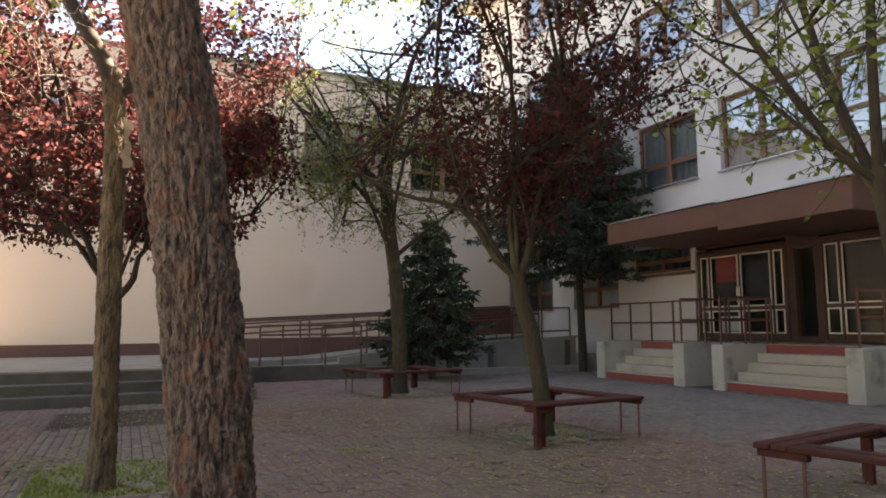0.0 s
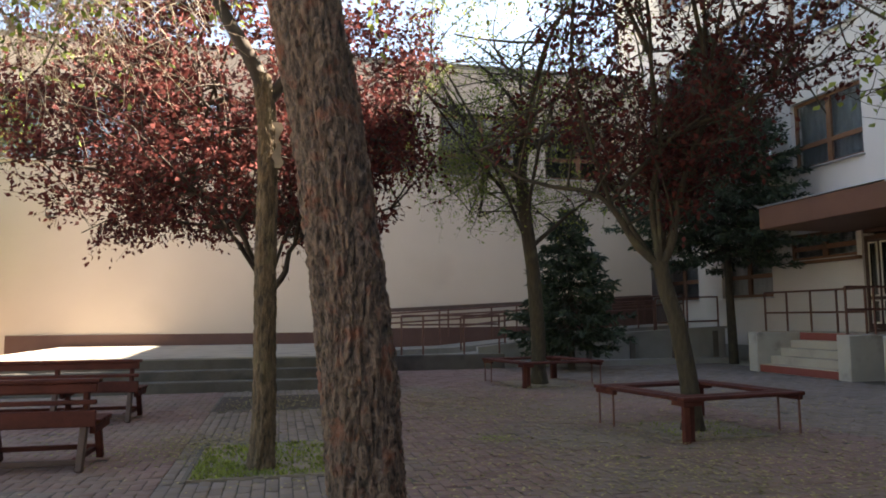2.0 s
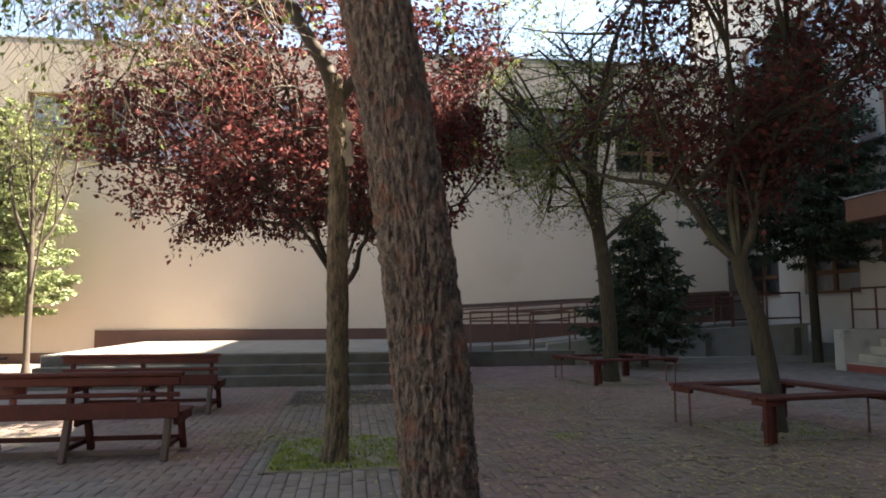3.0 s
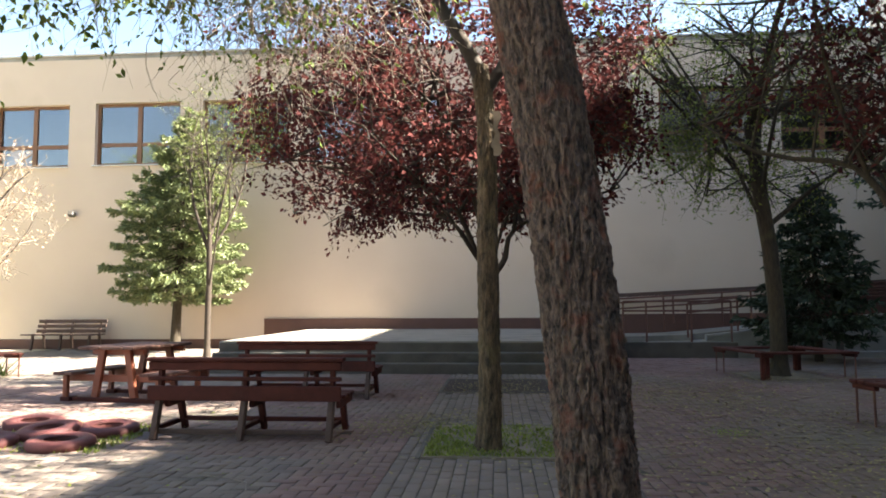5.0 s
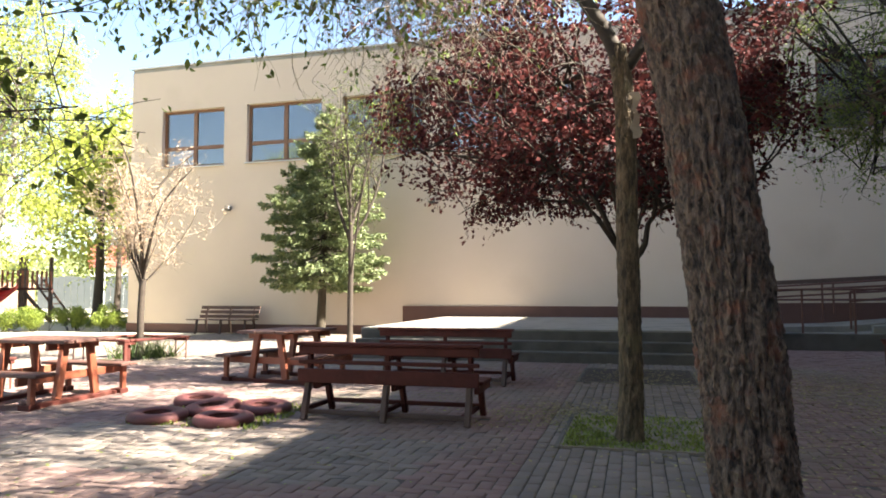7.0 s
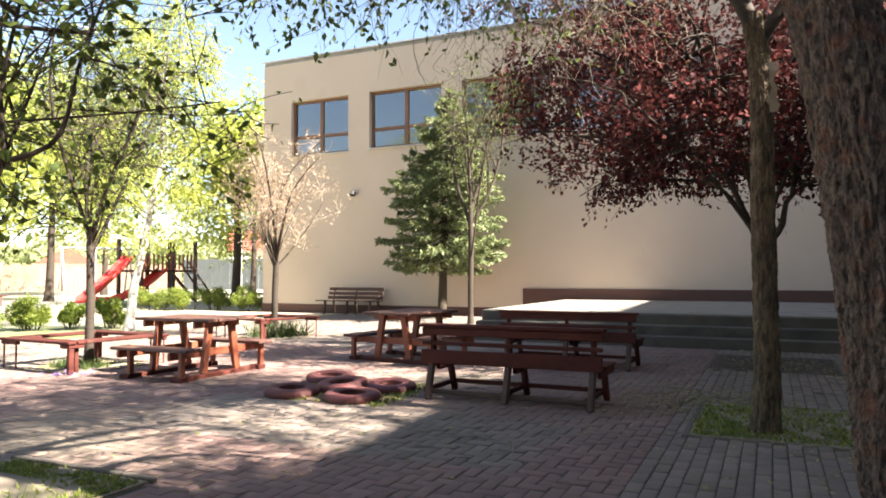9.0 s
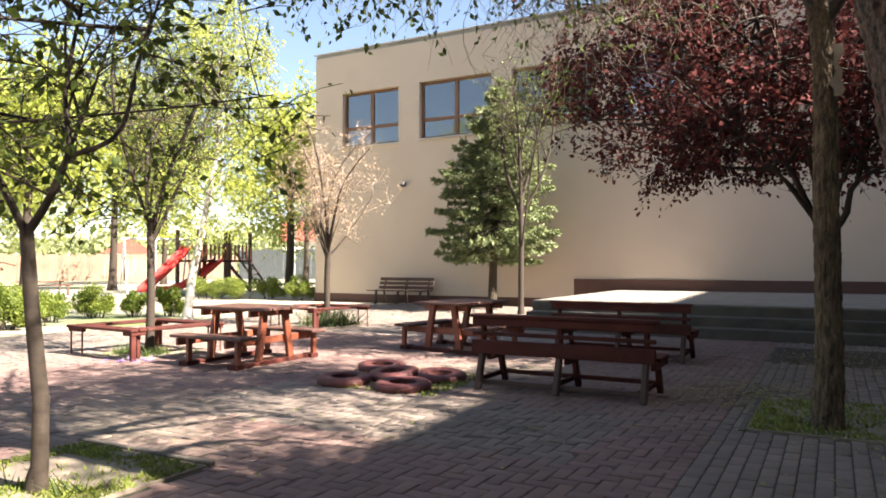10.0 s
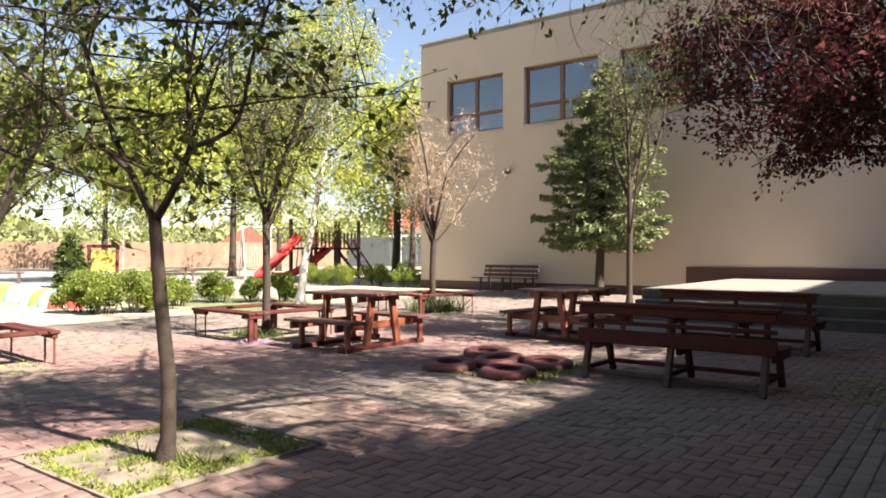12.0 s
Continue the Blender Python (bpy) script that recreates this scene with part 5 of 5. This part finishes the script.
tree("birch", "tall leaning birch with white bark and yellow-green leaves", (-13.65, 11.95, 0), [(0, 0, -0.05), (0.02, 0.1, 1.0), (0.18, 0.25, 2.0), (0.22, 0.4, 2.9), (0.42, 0.5, 4.0), (0.45, 0.5, 5.5), (0.5, 0.5, 7.0)], (0.11, 0.025), ((-0.2, 0.3, 5.0), (3.1, 2.8, 3.4)), 53, M_BIRCH, M_LEAFY, 0.08, limbs=19, subs=9, twigs=9, leaves=11, twig_len=0.45, start=0.45, droop=0.9, hang=0.8, twig_mat=M_BARKS)
tufts("iris_leaves", "tall dark green iris leaves inside the bench", [(-9.9, -8.9, 11.5, 12.5, 0.01)], 420, 15, M_LEAFD, 0.42, 0.02, "plant")
litter("violet_flowers", "small violet flowers at the foot of the young tree", [(-8.3, 6.4, 0.35)], 120, 17, M_PURPLE, 0.07)

stick = thing("fallen_twig", "thin pale fallen twig lying on the pavers", "twig", (-1.9, 5.0, 0.008))
V, F = [], []
tube(V, F, [Vector((-0.35, 0.25, 0.0)), Vector((-0.1, 0.12, 0.012)), Vector((0.08, 0.0, 0.015)), Vector((0.16, -0.25, 0.004))], 0.005, 0.003, 5)
arrays("stem", [v[:] for v in V], F, M_TWIG, stick, smooth=True)

# ---------------------------------------------------------------- hedges and playground
for i, (x, y, sx, sy, sz) in enumerate(((-15.55, 7.45, 0.5, 0.46, 0.84), (-14.8, 7.55, 0.5, 0.46, 0.86), (-14.65, 8.2, 0.5, 0.46, 0.86), (-14.95, 8.95, 0.46, 0.42, 0.8), (-15.7, 9.8, 0.32, 0.32, 0.68), (-16.0, 11.2, 0.42, 0.40, 0.74), (-15.4, 11.75, 0.26, 0.26, 0.6), (-14.75, 12.45, 0.30, 0.30, 0.66), (-20.9, 19.3, 0.7, 0.55, 0.74), (-20.0, 20.0, 0.7, 0.55, 0.74), (-19.1, 20.7, 0.7, 0.5, 0.74), (-17.4, 20.3, 0.62, 0.5, 0.88))):
    bush("hedge_bush", "bright green clipped hedge bush", (x, y, 0), (sx, sy, sz), 60 + i, M_HEDGE, 6000, 0.055, group="hedge bushes")

play = thing("play_tower", "wooden play tower with red slides and a climbing ladder", "play tower", (-25.9, 24.3, 0), 0)
for x in (-0.7, 0.7):
    for y in (-1.6, 0.0, 1.6):
        part("post", bx(x - 0.07, x + 0.07, y - 0.07, y + 0.07, -0.02, 2.9, bevel=0.01), M_WOODG, play)
part("deck", bx(-0.78, 0.78, -1.68, 1.68, 1.42, 1.52, bevel=0.01), M_WOODR, play)
for i in range(13):
    part("baluster", bx(0.78, 0.81, -1.5 + i * 0.25 - 0.05, -1.5 + i * 0.25 + 0.05, 1.53, 2.25), M_WOODO, play)
part("brace", beam((0.72, 0.1, 1.4), (0.72, 1.5, 0.1), 0.12, 0.12), M_WOODG, play)


def slide(parent, p, q, w=0.5):
    p, q = Vector(p), Vector(q)
    s = (q - p).cross(Vector((0, 0, 1))).normalized() * w / 2
    n = 10
    V, F = [], []
    for i in range(n + 1):
        u = i / n
        c = p.lerp(q, u) + Vector((0, 0, -0.12 * math.sin(u * math.pi * 0.9)))
        c.z = max(c.z, 0.12)
        for k, (a, h) in enumerate(((-1, 0.17), (-0.9, 0.02), (0.9, 0.02), (1, 0.17), (1.06, 0.17), (0.98, -0.04), (-0.98, -0.04), (-1.06, 0.17))):
            V.append((c + s * a + Vector((0, 0, h)))[:])
    for i in range(n):
        for k in range(8):
            k2 = (k + 1) % 8
            F.append((i * 8 + k, i * 8 + k2, i * 8 + 8 + k2, i * 8 + 8 + k))
    arrays("slide", V, F, M_PLASTR, parent, "red plastic slide", smooth=False)


slide(play, (0.0, -1.6, 2.1), (0.7, -4.6, 0.25))
slide(play, (0.8, -0.5, 1.5), (0.9, -2.7, 0.35))
slide(play, (0.9, -2.7, 0.34), (0.95, -3.9, 0.3))
for i in range(2):
    part("ladder_rail", rd((-0.3 + i * 0.6, 1.6, 1.9), (-0.1 + i * 0.6, 3.2, 0.0), 0.05), M_WOODG, play)
for i in range(6):
    part("ladder_rung", rd((-0.3 + i * 0.03, 1.8 + i * 0.24, 1.66 - i * 0.285), (0.3 + i * 0.03, 1.8 + i * 0.24, 1.66 - i * 0.285), 0.03), M_WOODG, play)
swing = thing("swing_frame", "pale steel swing frame in the playground", "swing", (-27.8, 22.5, 0), 63)
for x in (-1.4, 1.4):
    for s in (-1, 1):
        part("leg", rd((x, s * 0.9, -0.02), (x, 0, 2.5), 0.04), M_POST, swing)
part("beam", rd((-1.5, 0, 2.5), (1.5, 0, 2.5), 0.045), M_POST, swing)

board = thing("notice_stand", "red-brown timber frame with a yellow board", "board", (-30.4, 15.5, 0), 63)
for x in (-0.55, 0.55):
    part("post", bx(x - 0.07, x + 0.07, -0.07, 0.07, -0.02, 1.47, bevel=0.01), M_WOODR, board)
part("crossbeam", bx(-0.65, 0.65, -0.07, 0.07, 1.48, 1.62, bevel=0.01), M_WOODR, board)
part("panel", bx(-0.47, 0.47, -0.02, 0.02, 0.45, 1.38, bevel=0.005), M_YEL, board)
conifer("juniper", "small dark juniper by the timber frame", (-26.9, 12.5, 0), 1.9, 0.72, 0.1, 71, M_LEAFD, tiers=10, per=9, needles=50, size=0.2)
hues = [("green", (0.20, 0.36, 0.07)), ("blue", (0.20, 0.42, 0.50)), ("white", (0.6, 0.6, 0.55)), ("yellow", (0.55, 0.45, 0.10)), ("red", (0.45, 0.08, 0.05))]
M_HALF = [material(n + "_painted_rubber", c, tuple(min(1, v * 1.3) for v in c), 6, 0.7, 0.2, fine=40) for n, c in hues]
for i in range(8):
    tyre("half_buried_tyre", (-16.9 - i * 0.74, 7.75 + i * 0.10, 0.0), 0.40, 0.165, 0.11, M_HALF[(4, 1, 0, 2, 2, 1, 0, 0)[i]], (90, 0, 40), hues[(4, 1, 0, 2, 2, 1, 0, 0)[i]][0] + "-painted tyre half buried as an edging", "painted tyre edging")

for i, (x, y, rz) in enumerate(((-32.5, 12.0, 63), (-36, 22.0, 60), (-29.5, 18.2, 60), (-22.0, 26.5, 40))):
    b = thing("park_bench", "low red-brown bench beyond the hedge", "bench", (x, y, 0), rz, group="low benches in the playground")
    part("seat", bx(-1.1, 1.1, -0.16, 0.16, 0.40, 0.45, bevel=0.01), M_WOODR, b)
    for u in (-0.9, 0.9):
        part("leg", bx(u - 0.05, u + 0.05, -0.14, 0.14, -0.03, 0.398, bevel=0.008), M_WOODG, b)

# ---------------------------------------------------------------- far edge: fences, houses, poles, woods
def fence(name, label, p, q, h, pitch, w, mat, rails=2):
    """Boards between two points, joined rows of boards with posts apart."""
    p, q = Vector(p), Vector(q)
    d = q - p
    ob = thing(name, label, "fence", p[:], math.degrees(math.atan2(d.y, d.x)), kind="structure")
    L = d.length
    bm = bmesh.new()
    rngf = random.Random(int(L * 7))
    for i in range(int(L / pitch)):
        x = i * pitch
        box(bm, x, x + w, -0.012, 0.012, 0.05, h * rngf.uniform(0.95, 1.03))
    tagged(part("boards", bm, mat, ob), kind="stuff")
    for z in (0.35, h - 0.3):
        part("rail", bx(0, L, 0.014, 0.06, z - 0.04, z + 0.04), mat, ob)
    for i in range(int(L / 3.5) + 1):
        part("post", bx(i * 3.5 - 0.05, i * 3.5 + 0.05, 0.07, 0.17, -0.03, h + 0.1), M_POST, ob)


fence("board_fence", "red-brown board fence along the far boundary", (-70, 4, 0), (-46, 46, 0), 2.15, 0.22, 0.205, M_FENCER)
fence("panel_fence", "grey-green panel fence behind the playground", (-46, 46, 0), (-18, 58, 0), 2.7, 0.5, 0.485, M_FENCEG)


def house(at, rz, w, d, h, rh, label):
    ob = thing("house", label, "house", at, rz)
    part("wall", bx(-w / 2, w / 2, -d / 2, d / 2, -0.05, h), M_HOUSE, ob)
    part("roof", prism([(-d / 2 - 0.5, h), (d / 2 + 0.5, h), (0, h + rh)], "x", -w / 2 - 0.4, w / 2 + 0.4), M_ROOFT, ob)
    for x in (-w / 4, w / 4):
        win = part("window", bx(x - 0.6, x + 0.6, -d / 2 - 0.03, -d / 2 - 0.002, 1.0, 2.3), M_FRAME, ob)
        part("pane", bx(x - 0.5, x + 0.5, -d / 2 - 0.045, -d / 2 - 0.032, 1.1, 2.2), M_BLACK, win)


house((-72.0, 54.5, 0), 143, 7, 5, 2.6, 1.7, "far white house with a red tiled roof")
house((-54.4, 65.3, 0), 40, 5.5, 7, 4.0, 2.6, "far white house with a red tiled roof")
for x, y in ((-56, 20), (-52, 28), (-47, 38), (-38, 44), (-26, 48)):
    p = thing("fence_pole", "tall pale steel pole by the fence", "pole", (x, y, 0), group="poles by the fence")
    part("shaft", rd((0, 0, -0.03), (0, 0, 5.2), 0.06, 8), M_POST, p)
    part("cap", rd((0, 0, 5.2), (0, 0, 5.26), 0.075, 8), M_POST, p)

for i, (x, y, h, r, m) in enumerate(((-28, 16.5, 10.5, 4.2, M_LEAFY), (-33, 24, 11, 4.6, M_LEAFY), (-21.5, 24.5, 10, 3.6, M_LEAFY), (-41, 14, 10, 4.4, M_LEAFG), (-47, 24, 11, 4.8, M_LEAFG), (-40, 33, 11, 4.6, M_LEAFY), (-31, 37, 10, 4.2, M_LEAFG), (-24, 40, 9, 3.6, M_LEAFY), (-52, 11, 9, 4.0, M_LEAFG), (-58, 34, 11, 5.0, M_LEAFY), (-60, 16, 9, 4.4, M_LEAFG), (-26, 8.5, 8, 3.0, M_LEAFG), (-19, -10, 20, 4.6, M_LEAFG))):
    tree("park_tree", "tall airy tree in fresh yellow-green leaf" if m is M_LEAFY else "broad tree in fresh green leaf", (x, y, 0), [(0, 0, -0.05), (0.1, 0, h * 0.2), (0.0, 0.1, h * 0.45), (0.1, 0.1, h * 0.75)], (0.22, 0.10), ((0, 0, h * 0.6), (r, r, h * 0.42)), 80 + i, M_BARKS, m, 0.23, limbs=15, subs=9, twigs=8, leaves=8, twig_len=0.8, start=0.4, droop=0.3, hang=0.5, group="trees beyond the yard", sides=8, spread=0.15)

# a low far wood along the horizon
nrw = np.random.default_rng(99)
wv, wd = [], []
for k in range(42000):
    a = nrw.uniform(-0.2, 1.9)
    R = nrw.uniform(125, 165)
    hmax = 6.5 + 2.5 * noise.noise((a * 9, 0.3, 0)) + 1.5 * noise.noise((a * 31, 1.3, 0))
    wv.append((-math.sin(a) * R, math.cos(a) * R, nrw.uniform(0, 1) * hmax))
    wd.append((0, 0, 0.3))
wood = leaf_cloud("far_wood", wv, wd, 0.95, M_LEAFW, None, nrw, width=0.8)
tagged(wood, "hazy row of far green trees on the horizon", "trees", kind="stuff")

# ---------------------------------------------------------------- pavers, last
def paver_mesh(name, cells, gap=0.0045):
    """Bevelled brick tops and sides, one block to a cell x0, x1, y0, y1, with small height differences."""
    C = np.asarray(cells, np.float32)
    nr = np.random.default_rng(len(C))
    n = len(C)
    x0, x1, y0, y1 = C[:, 0] + gap, C[:, 1] - gap, C[:, 2] + gap, C[:, 3] - gap
    z = nr.normal(0, 0.0024, n)
    b = 0.006
    tx, ty = nr.normal(0, 0.0014, n), nr.normal(0, 0.0014, n)
    lo = np.full(n, -0.02)
    def corner(x, y, zz):
        return np.stack([x, y, zz], 1)
    bot = [corner(x0, y0, lo), corner(x1, y0, lo), corner(x1, y1, lo), corner(x0, y1, lo)]
    mid = [corner(x0, y0, z - 0.003), corner(x1, y0, z - 0.003), corner(x1, y1, z - 0.003), corner(x0, y1, z - 0.003)]
    top = [corner(x0 + b, y0 + b, z - tx - ty), corner(x1 - b, y0 + b, z + tx - ty), corner(x1 - b, y1 - b, z + tx + ty), corner(x0 + b, y1 - b, z - tx + ty)]
    V = np.stack(bot + mid + top, 1).reshape(-1, 3)
    f = [(8, 9, 10, 11)] + [(i, (i + 1) % 4, 4 + (i + 1) % 4, 4 + i) for i in range(4)] + [(4 + i, 4 + (i + 1) % 4, 8 + (i + 1) % 4, 8 + i) for i in range(4)]
    F = (np.arange(n)[:, None, None] * 12 + np.asarray(f)[None]).reshape(-1, 4)
    return V, F


def blocked(cx, cy):
    for x0, x1, y0, y1 in BEDS:
        if x0 - 0.03 < cx < x1 + 0.03 and y0 - 0.03 < cy < y1 + 0.03:
            return True
    if -5.55 < cx < 2.2 and cy > 12.9:
        return True
    if cx > 2.45 and cy > 16.75:
        return True
    return cx > 10.45 and 7.3 < cy < 14.5


def grey_zone(cx, cy):
    w = 0.12 * noise.noise((cx * 0.8, cy * 0.8, 4.0))
    if -0.95 < cx < 0.95:
        return True
    if cx > 5.9 + w or (cx > 2.0 and cy < 2.2):
        return True
    if cx < -5.4 and cy < 4.3 + w * 3:
        return cy < 1.6
    if cx < -9.4 + 4 * w or cy > 10.8 and cx < -3.4:
        return True
    return -5.4 < cx < -1.6 and 4.4 < cy < 6.0


grey, red, near, laid = [], [], [], set()
U = 0.1
for i in range(-128, 113):
    for j in range(-44, 204):
        k = (i - j) % 4
        cx, cy = (i + 0.5) * U, (j + 0.5) * U
        if abs(cx) < 0.95 and not blocked(cx, cy):
            # running columns in the grey strip
            if (j + (i % 2)) % 2 == 0:
                c = (i * U, (i + 1) * U, j * U, (j + 2) * U)
                laid |= {(i, j), (i, j + 1)}
                (near if 3.5 <= cy < 5.3 and abs(cx) < 0.9 and len(near) < 160 else grey).append(c)
            continue
        if k == 0:
            c, m = (i * U, (i + 2) * U, j * U, (j + 1) * U), (cx + U / 2, cy)
        elif k == 3:
            c, m = (i * U, (i + 1) * U, j * U, (j + 2) * U), (cx, cy + U / 2)
        else:
            continue
        if blocked(*m) or abs(m[0]) < 1.0:
            continue
        laid |= {(i, j), (i + 1, j) if k == 0 else (i, j + 1)}
        (grey if grey_zone(*m) else red).append(c)
# half blocks close the gaps at the edges
for i in range(-128, 113):
    for j in range(-44, 204):
        m = ((i + 0.5) * U, (j + 0.5) * U)
        if (i, j) not in laid and not blocked(*m):
            (grey if grey_zone(*m) else red).append((i * U, (i + 1) * U, j * U, (j + 1) * U))
pave = bpy.data.objects["pavement"]
for nm, cells, mat in (("red_pavers", red, M_PAVR), ("grey_pavers", grey, M_PAVG)):
    V, F = paver_mesh(nm, cells)
    tagged(arrays(nm, V, F, mat, pave), kind="stuff")
V, F = paver_mesh("paver", [(-U / 2, U / 2, -U, U)])
shared = arrays("paver", V, F, M_PAVG, pave)
rngp = random.Random(12)
for n, c in enumerate(near):
    ob = shared if n == 0 else new("paver", shared.data)
    ob.parent = pave
    ob.matrix_basis = pose((c[0] + c[1]) / 2, (c[2] + c[3]) / 2, rngp.gauss(0, 0.0015), rngp.gauss(0, 0.5), rngp.gauss(0, 0.8), 0)
